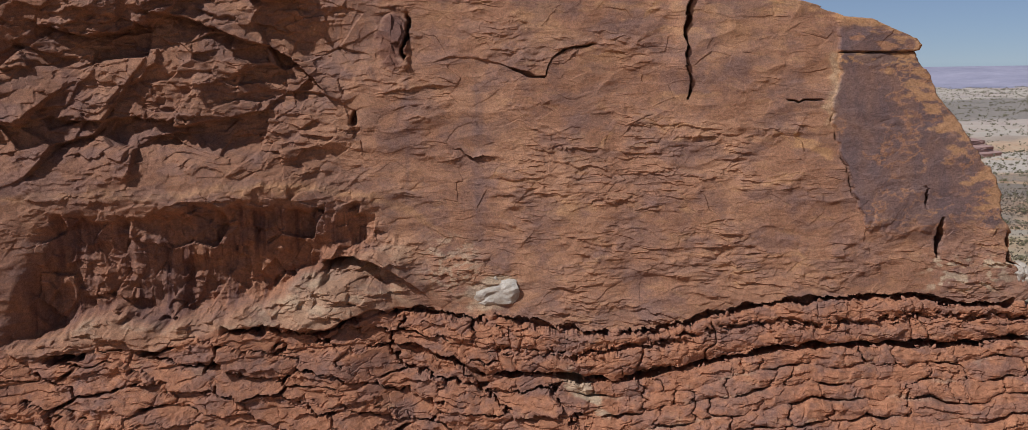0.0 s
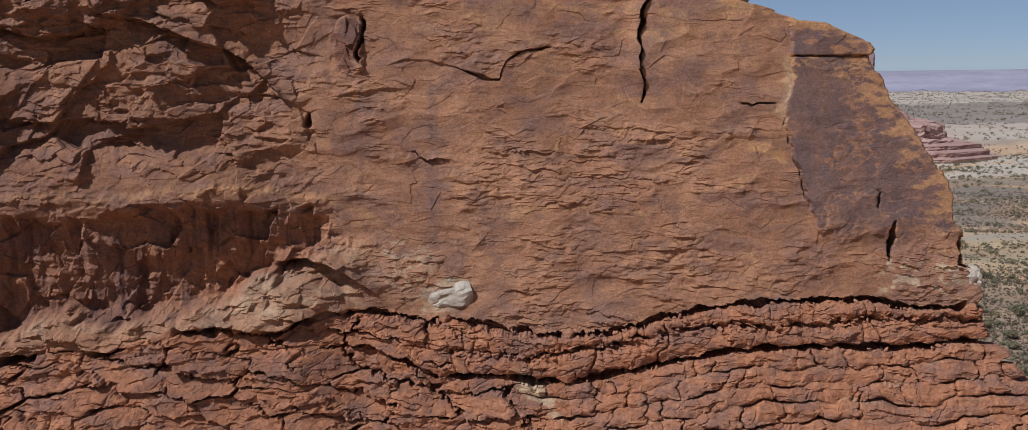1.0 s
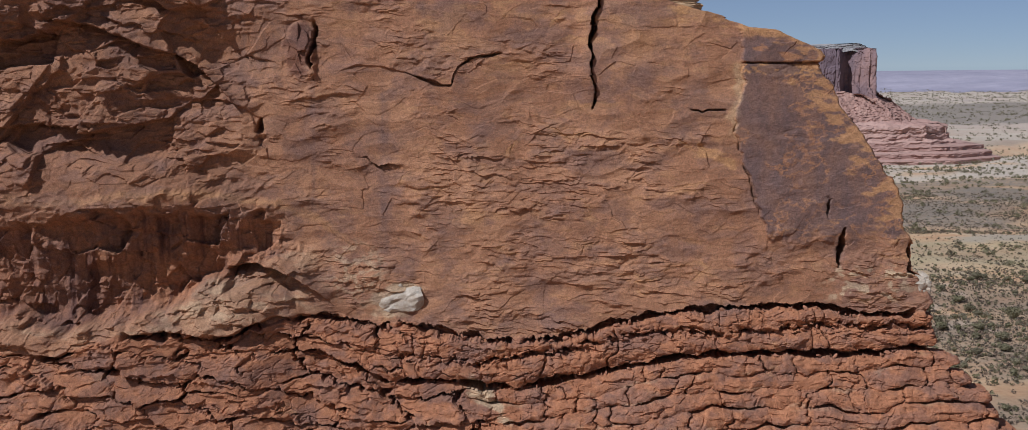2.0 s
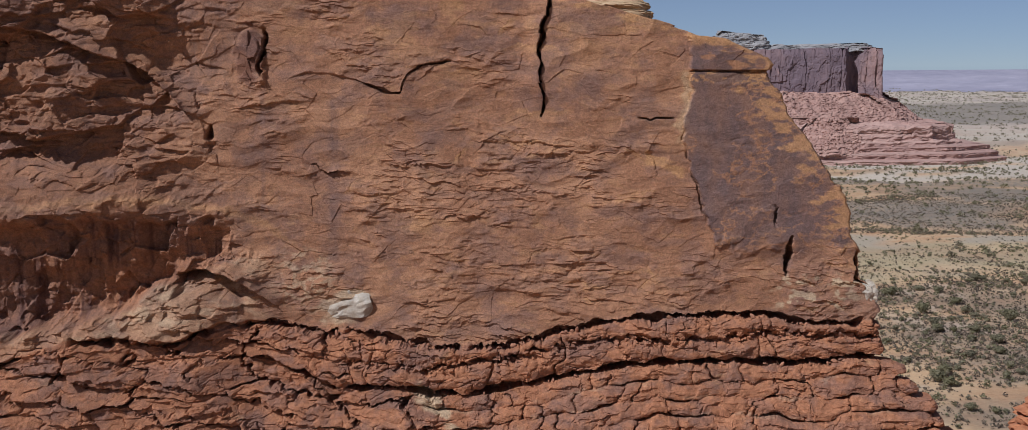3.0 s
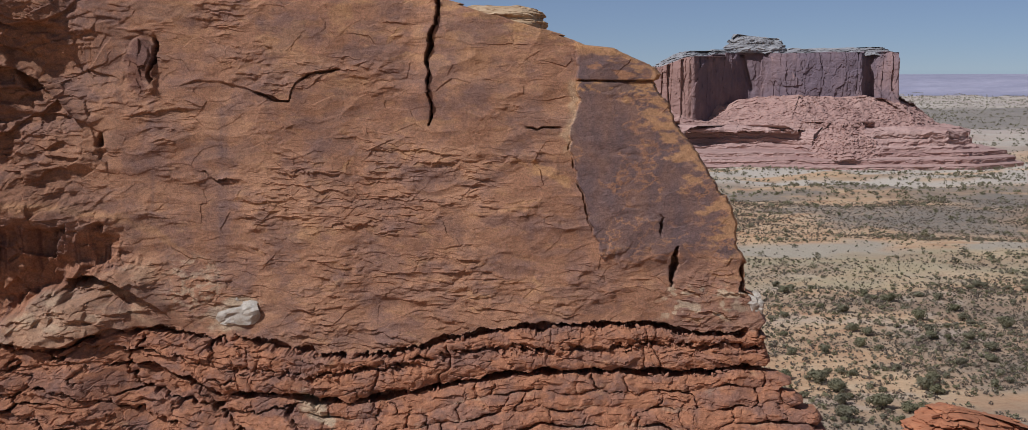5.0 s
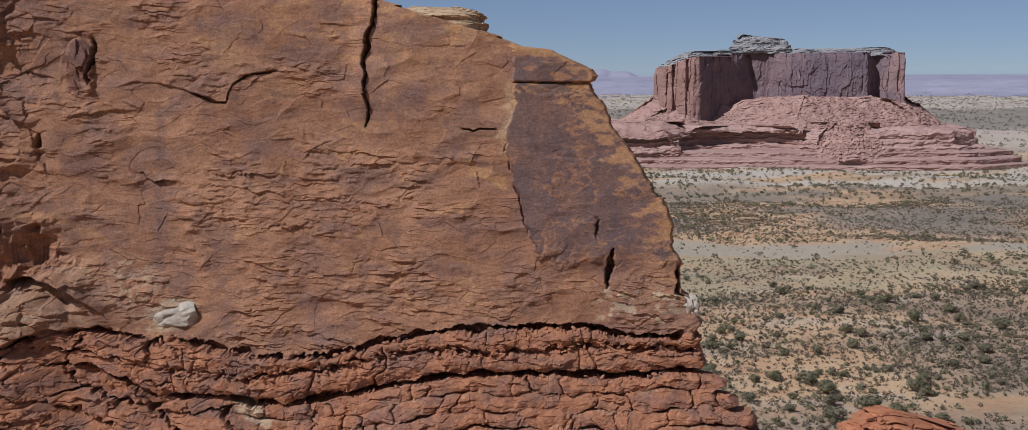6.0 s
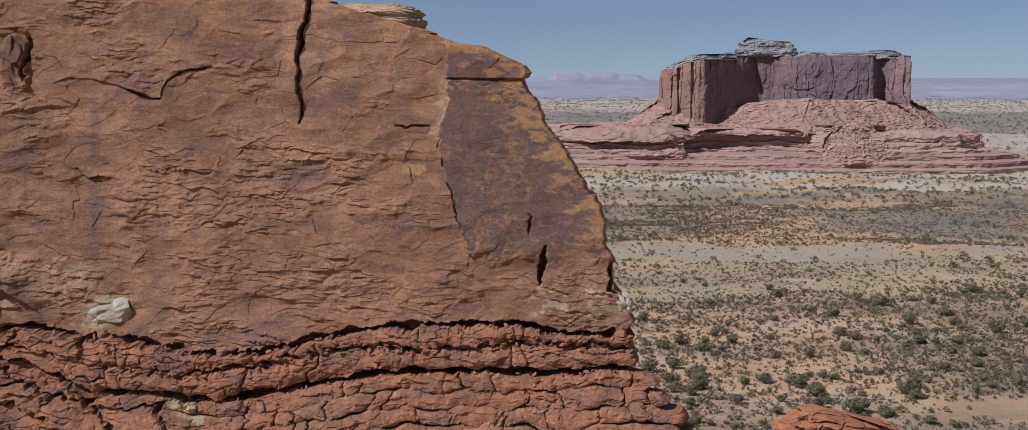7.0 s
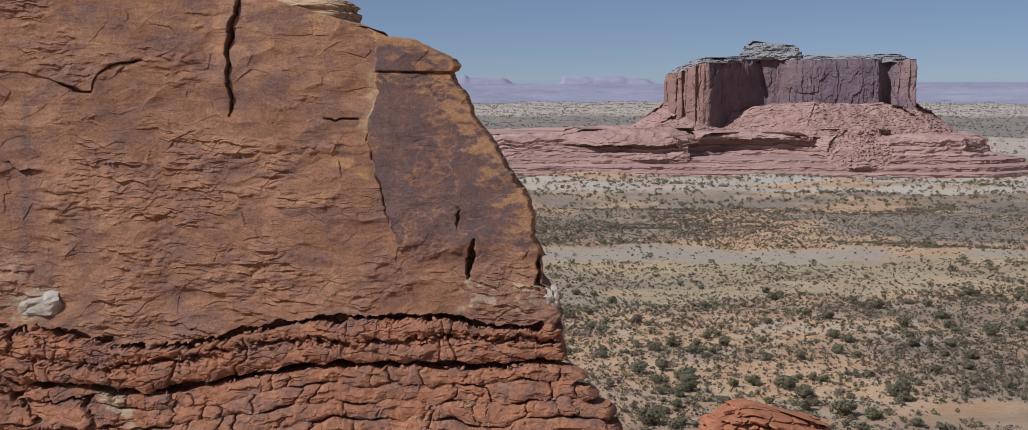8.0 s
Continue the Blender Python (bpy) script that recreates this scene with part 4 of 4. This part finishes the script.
boulder("bleached_block", (-1.15, 60.18, 54.50), (1.20, 0.50, 0.95), 741, WHITE_ROCK, butte, "chalk-white bleached block", 0.7, 0.22)
boulder("bleached_block", (25.10, 59.75, 55.2), (0.46, 0.7, 0.62), 745, WHITE_ROCK, butte, "chalk-white bleached block", 0.55)


def build_rubble():
    """Small stones lodged along the bedding gaps."""
    rng = np.random.default_rng(5)
    shapes = []
    for k in range(6):
        bm = bmesh.new()
        bmesh.ops.create_icosphere(bm, subdivisions=1, radius=1.0)
        for v in bm.verts:
            v.co = v.co * (1 + 0.45 * noise.noise(v.co * 1.3 + Vector((k * 9, 0, 0))) + 0.3 * noise.noise(v.co * 3.1 + Vector((k * 5, 2, 0))))
        me = bpy.data.meshes.new("gap_stone")
        bm.to_mesh(me)
        bm.free()
        me.materials.append(BODY_ROCK)
        shapes.append(me)
    for line, low, high, count in ((GAP_1, -4, 25.0, 60), (GAP_2, -2, 25.0, 40), (RUBBLE, 3, 25.0, 50)):
        for k in range(count):
            x = float(rng.uniform(low, high))
            r = float(0.04 + 0.09 * rng.uniform() ** 2)
            z = float(polyline(x, line)) - (0.26 if line is GAP_1 else 0.06) + float(rng.uniform(-0.06, 0.05))
            y = float(face_plane(x, z)) - (0.45 if line is not GAP_2 else 0.60) + float(rng.uniform(0.08, 0.40))
            ob = new("gap_stone", shapes[k % 6])
            ob.parent = butte
            ob.matrix_basis = pose(x, y, z, rng.uniform(0, 360), rng.uniform(0, 360), rng.uniform(0, 360)) @ Matrix.Diagonal((r * 1.9, r * 1.2, r * 0.9, 1))


build_rubble()


def build_knob():
    """A rounded red rock tower of pillowy courses on a stem, below the end of the wall."""
    knob = tagged(new("rock_knob"), "rounded red sandstone knob of pillowy stacked courses", "rock")

    def pillows(s, z):
        h, c, b = coursework(s, z, 0.62, 2.2, 781, 0.34, 0.16)
        return 2.2 * h + 0.14 * facets(s / 0.9, z / 0.5, 783, 1.0) + 0.5 * fbm(s / 3, z / 2, 785, 3)

    def slant(x, y, z):
        return x, y, z - 0.24 * np.clip(x - 34.8, 0, 9) * smooth(46.5, 49.5, z)

    plan = [(32.5, 56.8), (33.6, 56.1), (36, 56.2), (38.8, 56.8), (40.2, 58.5), (38.2, 60.6), (34, 60.9), (32.6, 59.2)]
    mesa("knob_top", plan, [(-0.8, 45.5), (-0.3, 47.2), (0.0, 48.4), (0.35, 49.3), (0.9, 49.9), (1.6, 50.25), (2.4, 50.4)], KNOB_ROCK, 420, knob, "", rough=0.06, seed=772, rows=130, round_off=1.6, shape=slant, relief=pillows)
    mesa("stem", [(31.8, 56.2), (38.6, 56.2), (39.2, 60), (36, 61.5), (32, 60.5)], [(-12, 12), (-5, 30), (-1, 44), (0, 45.6), (1.5, 46.2)], KNOB_ROCK, 200, knob, "", rough=0.3, seed=770, rows=50)


build_knob()

# ---------------------------------------------------------------- the far butte
far = tagged(new("far_butte"), "flat-topped purple-red sandstone butte on red talus and ledges", "butte")
WALLS = [(97, 985), (99, 966), (108, 962), (109, 966), (113, 961), (118, 957), (119, 960), (123, 956), (129, 957), (140, 970), (156, 984), (176, 1000), (190, 998), (204, 988), (240, 977), (262, 970), (270, 982), (276, 976), (291, 968), (295, 985),
         (297, 1010), (280, 1080), (120, 1080), (97, 1010)]


def cliff_shape(x, y, z):
    """The top falls to one end; a steep chute cuts the middle of the wall; joints open in it."""
    z = z - 9 * smooth(128, 96, x) * smooth(55, 78, z) - 2.5 * smooth(165, 125, x) * smooth(60, 78, z)
    front = smooth(1010, 995, y)
    for jx, deep in ((104.5, 1.2), (140, 0.6), (213, 0.5), (259, 1.2), (280, 0.7)):
        y = y + front * deep * smooth(0.9, 0.15, np.abs(x - jx - 0.04 * (z - 60) - 0.8 * fbm(z / 9, z * 0, 581, 3)))
    z = z + smooth(70, 80, z) * 1.3 * facets(x / 7, y / 30, 583, 0.4)
    chute = 171 + (82 - z) * 0.30
    y = y + front * (5 * smooth(3.2, 0.3, np.abs(x - chute)) * smooth(46, 54, z) + 1.2 * smooth(0.9, 0.2, np.abs(x - 112 - 0.05 * (z - 60))) + 1.6 * smooth(1.2, 0.3, np.abs(x - 122.5 - fbm(z / 9, z * 0, 589, 3))) * smooth(45, 60, z))
    y = y - front * (1.9 * facets(x / 12, z / 60, 577, 0.7) + 0.9 * facets(x / 4.5, z / 16, 579, 0.8) + 0.5 * facets(x / 2.5, z / 5, 580, 0.8))
    y = y - front * (2.0 * smooth(9, 0, np.abs(x - chute + 10)) * smooth(55, 75, z) - 0.9 * sheets(x / 22, z / 16, 571, 3, 0.08, 3))
    return x, y, z


def cap_shape(x, y, z):
    return x, y + 4 * smooth(4, 0.5, np.abs(x - 171)) * smooth(1000, 990, y), z - 9 * smooth(128, 96, x) - 2.5 * smooth(165, 125, x) + 1.2 * fbm(x / 14, y / 40, 573, 4)


def strata(s, z):
    """Layers that stand out over thin undercuts."""
    t = (z / 2.7 + 0.6 * fbm(s / 60, z / 9, 601, 3)) % 1.0
    u = (z / 0.9 + 0.8 * fbm(s / 30, z / 5, 603, 3)) % 1.0
    return 0.8 * (1 - t) * smooth(-0.3, 0.4, fbm(s / 45, z / 6, 605, 2) + 0.1) + 0.22 * (1 - u) + 0.7 * facets(s / 5, z / 2.5, 607, 0.8)


def knob_shape(x, y, z):
    """A ragged crown, highest near one end."""
    return x, y, z + smooth(86, 95, z) * (1.6 * facets(x / 6, y / 9, 591, 0.5) + 1.0 * fbm(x / 5, y / 8, 593, 3) - 2.0 * smooth(182, 200, x) + 1.5 * bump_at(x, 172, 8))


def bench_shape(x, y, z):
    """Uneven bench tops, broken edges."""
    return x, y, z + smooth(4, 10, z) * (1.6 * fbm(x / 16, y / 9, 585, 4) + 0.7 * facets(x / 6, y / 3.5, 587, 0.9))


def talus_shape(x, y, z):
    up = smooth(24, 40, z)
    return x, y, z - up * 9 * bump_at(x, 138, 42) + up * 3.5 * fbm(x / 22, y / 30, 575, 4) + up * 1.5 * bump_at(x, 205, 30)


mesa("far_cliff", WALLS, [(-2, 22), (0, 38), (0.6, 74), (2.0, 80)], FAR_WALL, 860, far, "sheer purple-red cliff", rough=0.12, seed=500, flute=0.7, flute_scale=17, rows=76, shape=cliff_shape, round_off=2.0)
mesa("far_caprock", [(104, 976), (119, 962), (130, 964), (150, 984), (176, 1003), (192, 1002), (206, 993), (240, 982), (262, 975), (284, 974), (292, 985), (296, 1010), (276, 1074), (124, 1074), (96, 1010)],
     [(2.6, 77), (2.0, 79.0), (3.6, 79.4), (3.2, 80.6), (6.5, 81.0), (6.3, 81.9), (10, 82.3), (10, 83.2), (15, 83.6)], FAR_CAP, 700, far, "pale layered caprock", rough=0.8, seed=520, rows=44, shape=cap_shape, terrace=1.5)
mesa("far_knob", [(160, 1004), (176, 998), (190, 1000), (206, 1003), (206, 1020), (166, 1022)], [(-4, 80), (-2, 86), (1.5, 88), (2.2, 91), (5, 91.6), (5.4, 93.4), (9, 94)], FAR_CAP, 260, far, "pale rock knob", rough=1.3, seed=530, rows=44, terrace=2.4, shape=knob_shape)
TALUS = [(84, 952), (118, 944), (140, 952), (165, 950), (200, 930), (250, 935), (300, 945), (326, 985), (300, 1100), (100, 1100), (66, 1000)]
mesa("far_talus", TALUS, [(-5, 21), (0, 25), (16, 36), (30, 45)], FAR_TALUS, 800, far, "red boulder talus", rough=1.0, seed=540, rows=72, lump=1.1, shape=talus_shape, terrace=0.7)
BENCH = [(-110, 910), (-40, 905), (20, 908), (80, 900), (114, 903), (120, 918), (138, 930), (165, 928), (190, 924), (203, 905), (250, 900), (320, 905), (350, 930), (360, 1000), (300, 1130), (60, 1130), (-140, 1000)]
mesa("far_bench", BENCH, [(9, 5), (9.5, 9), (15, 9.8), (14.6, 13.6), (16.5, 14.2), (16, 19.5), (24, 22), (60, 23)], FAR_BENCH, 900, far, "layered red bench", rough=0.25, seed=560, rows=90, terrace=1.4, relief=strata, shape=bench_shape)
FOOT = [(-130, 905), (-40, 897), (60, 900), (160, 902), (250, 895), (330, 900), (372, 930), (378, 1000), (300, 1140), (60, 1140), (-160, 1000)]
mesa("far_ledge", FOOT, [(-9, -16), (-5, -8), (-4.6, -4), (2, -3.2), (2.2, 0.5), (10, 2), (9.8, 5), (20, 6.5)], FAR_BENCH, 900, far, "low striped red ledge", rough=0.2, seed=580, rows=84, terrace=1.0, relief=strata)
mesa("far_roof", [(115, 925), (128, 931), (136, 929), (150, 934), (158, 930), (170, 932), (182, 927), (192, 928), (204, 920), (206, 975), (114, 975)], [(6, 19.0), (4, 19.8), (4.3, 21.6), (12, 24)], FAR_BENCH, 300, far, "overhanging ledge roof", rough=0.3, seed=590, rows=40, terrace=2.5, shape=bench_shape)
mesa("far_debris", [(212, 914), (236, 904), (262, 912), (270, 945), (205, 950)], [(-10, 0), (-2, 8), (8, 18), (16, 27)], FAR_TALUS, 400, far, "fan of fallen red boulders", rough=0.9, seed=597, rows=50, lump=1.5, round_off=8)
mesa("far_whaleback", [(10, 928), (50, 914), (98, 914), (116, 928), (120, 960), (12, 960)], [(-3, 16), (0, 20), (6, 24), (14, 26), (22, 27)], FAR_TALUS, 300, far, "smooth red rock back", rough=0.3, seed=595, rows=50, terrace=1.8, shape=bench_shape)


# ---------------------------------------------------------------- distance
def build_distance():
    th, rr = np.linspace(-0.75, 1.1, 800), np.linspace(0, 1, 36)
    a, q = np.meshgrid(th, rr)
    r = 3500 + 1150 * q
    x, y = r * np.sin(a), r * np.cos(a)
    z = -10 + 52 * smooth(0.0, 1.0, q) + 4 * fbm(a * 14, q * 7, 801, 4) * smooth(0.05, 0.4, q) * smooth(1.0, 0.8, q) + 7 * sheets(a * 9, q * 5, 803, 3) * smooth(1.0, 0.7, q) + 5 * smooth(0.10, 0.2, a) * q
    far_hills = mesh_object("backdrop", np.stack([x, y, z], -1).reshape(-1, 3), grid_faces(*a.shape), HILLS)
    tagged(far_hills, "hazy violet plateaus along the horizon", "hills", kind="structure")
    ra = a + 0.0012 * fbm(a * 300, a * 0, 813, 3)
    mesas = 27 * smooth(-0.011, -0.007, ra) * smooth(0.070, 0.060, ra) * (1 - 0.28 * smooth(0.012, 0.016, ra) * smooth(0.022, 0.020, ra)) * (1 - 0.3 * smooth(0.040, 0.046, ra)) + 23 * smooth(-0.16, -0.15, ra) * smooth(-0.046, -0.056, ra)
    mesas = mesas + 13 * smooth(-0.091, -0.089, ra) * smooth(-0.084, -0.087, ra) + 2.2 * fbm(a * 60, a * 0, 815, 4)
    x, y = (4700 + 60 * q) * np.sin(a), (4700 + 60 * q) * np.cos(a)
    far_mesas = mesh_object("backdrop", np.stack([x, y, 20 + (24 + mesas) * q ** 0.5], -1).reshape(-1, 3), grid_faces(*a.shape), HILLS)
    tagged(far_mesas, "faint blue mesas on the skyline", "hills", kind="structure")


build_distance()


# ---------------------------------------------------------------- plants
def leaf_cloud(rng, clumps, per, leaf, size, squash=0.8):
    """Small leaf sprays in clumps, as triangles: vertices and faces."""
    v = []
    for _ in range(clumps):
        d = rng.normal(size=3)
        d = d / np.linalg.norm(d) * rng.uniform(0.10, 0.66)
        c = np.array([d[0] * 0.85, d[1] * 0.85, 0.30 + 0.45 * squash + d[2] * 0.75 * squash]) * size
        c[2] = max(c[2], 0.12 * size)
        rad = size * rng.uniform(0.26, 0.44)
        n = rng.normal(size=(per, 3))
        n /= np.linalg.norm(n, axis=1)[:, None]
        centre = c + n * rad * rng.uniform(0.6, 1.05, (per, 1)) * [1, 1, 0.8]
        side = np.cross(n, rng.normal(size=(per, 3)))
        side /= np.linalg.norm(side, axis=1)[:, None]
        up = np.cross(n, side)
        lw = leaf * size * rng.uniform(0.7, 1.4, (per, 1))
        tri = np.stack([centre - side * lw, centre + side * lw + n * lw * 0.3, centre + up * lw * 1.5 + n * lw * 0.2], 1)
        v.append(tri.reshape(-1, 3))
    v = np.concatenate(v)
    v[:, 2] = np.maximum(v[:, 2], 0.02)
    return v, np.arange(len(v)).reshape(-1, 3)


def tube(points, radii, sides=6):
    """A tapered, bent stem."""
    v, f = [], []
    for k, (p, r) in enumerate(zip(points, radii)):
        for j in range(sides):
            t = 2 * math.pi * j / sides
            v.append((p[0] + r * math.cos(t), p[1] + r * math.sin(t), p[2]))
    for k in range(len(points) - 1):
        for j in range(sides):
            a, b = k * sides + j, k * sides + (j + 1) % sides
            f.append((a, b, b + sides, a + sides))
    return v, f


def juniper_kind(seed):
    rng = np.random.default_rng(seed)
    tree = tagged(new("juniper_tree"), "bushy dark green juniper on pale sand", "tree", "junipers on the plain")
    v, f = [], []
    for limb in range(4):
        lean = rng.uniform(-0.5, 0.5, 2) * (0.25 if limb == 0 else 1.0)
        pts = [(lean[0] * t * t + 0.04 * rng.normal(), lean[1] * t * t + 0.04 * rng.normal(), -0.15 + 0.95 * t * (1 if limb == 0 else 0.75)) for t in np.linspace(0, 1, 5)]
        lv, lf = tube(pts, np.linspace(0.075 if limb == 0 else 0.05, 0.015, 5))
        f += [tuple(i + len(v) for i in q) for q in lf]
        v += lv
    mesh_object("trunk", np.array(v), np.array(f), BARK, tree)
    lv, lf = leaf_cloud(rng, 20, 60, 0.075, 0.8)
    mesh_object("crown", lv, lf, JUNIPER, tree, smooth_shading=False)
    return tree


def plant_cover(x, y):
    """How thickly the plain is grown at a place, 0..1."""
    edge = 430 + 25 * fbm(x / 120, y / 60, 31, 3)
    bare = np.maximum(smooth(30, 22, np.abs(y - edge - 4)), 0.7 * smooth(50, 40, np.abs(y - edge + 30)))
    far_clump = smooth(-0.1, 0.3, fbm(x / 110, y / 60, 905, 4))
    return np.where(y > 480, 0.38 + 0.62 * far_clump, 0.02 + 0.56 * smooth(0.55, 1.05, np.hypot((x - 103) / 22, (y - 207) / 12) + 0.4 * fbm(x / 8, y / 8, 907, 3)) + 0.42 * scrub_cover(x, y)) * (1 - 0.93 * bare)


def scatter(rng, count, y0, y1):
    """Random places on the part of the plain beyond the butte, thicker where the cover is."""
    out = []
    while len(out) < count:
        y = np.sqrt(rng.uniform(y0 ** 2, y1 ** 2, 4000))
        x = rng.uniform(-0.10 * y - 10, 0.46 * y + 40)
        ok = rng.uniform(size=4000) < plant_cover(x, y)
        out += list(zip(x[ok], y[ok]))
    p = np.array(out[:count])
    return p[:, 0], p[:, 1], ground_height(p[:, 0], p[:, 1])


def build_junipers():
    rng = np.random.default_rng(11)
    kinds = [juniper_kind(20 + k) for k in range(7)]
    x, y, z = scatter(rng, 300, 188, 372)
    grove = 34      # a thicker group on the nearest ground
    x[-grove:], y[-grove:] = rng.uniform(38, 92, grove), rng.uniform(196, 238, grove)
    z = ground_height(x, y)
    for k in range(300):
        src = kinds[k % 7]
        size = float(np.clip(rng.lognormal(0.62, 0.36), 1.1, 3.4)) * (1.1 if k >= 300 - grove else 1.0)
        m = pose(x[k], y[k], z[k] - 0.1, 0, 0, rng.uniform(0, 360))
        if k < 7:
            src.matrix_basis = m @ Matrix.Diagonal((size, size, size * 0.9, 1))
        else:
            ob = copy_thing(src, m)
            ob.scale = (size, size, size * rng.uniform(0.75, 1.05))


def bushes(name, seed, count, y0, y1, low, high, tris, material, label, category):
    rng = np.random.default_rng(seed)
    x, y, z = scatter(rng, count, y0, y1)
    kinds = [leaf_cloud(rng, 4 if tris < 20 else 7, tris // (4 if tris < 20 else 7), 0.26 if tris < 20 else 0.20, 1.0, 0.6)[0] for _ in range(9)]
    size = low + (high - low) * rng.uniform(0, 1, count) ** 2.2
    turn = rng.uniform(0, 6.283, count)
    vs = []
    for j, kind in enumerate(kinds):
        pick = np.arange(j, count, 9)
        v = kind[None] * size[pick, None, None]
        c, q = np.cos(turn[pick])[:, None], np.sin(turn[pick])[:, None]
        vs.append(np.stack([v[..., 0] * c - v[..., 1] * q + x[pick, None], v[..., 0] * q + v[..., 1] * c + y[pick, None], v[..., 2] * 0.85 + z[pick, None] - 0.06], -1).reshape(-1, 3))
    v = np.concatenate(vs)
    ob = mesh_object(name, v, np.arange(len(v)).reshape(-1, 3), material, smooth_shading=False)
    tagged(ob, label, category, kind="stuff")


build_junipers()
bushes("sagebrush", 31, 62000, 188, 620, 0.26, 1.0, 8, SAGE, "grey-green sagebrush scattered over sand", "shrubs")
bushes("blackbrush", 32, 8000, 188, 470, 0.35, 1.40, 28, JUNIPER, "dark green desert shrubs on sand", "shrubs")
bushes("far_junipers", 33, 5600, 372, 1000, 0.8, 2.7, 34, JUNIPER, "dark junipers dotting the middle distance", "trees")
bushes("distant_junipers", 34, 16000, 900, 3900, 1.8, 4.6, 10, JUNIPER, "tiny dark trees on the far plain", "trees")
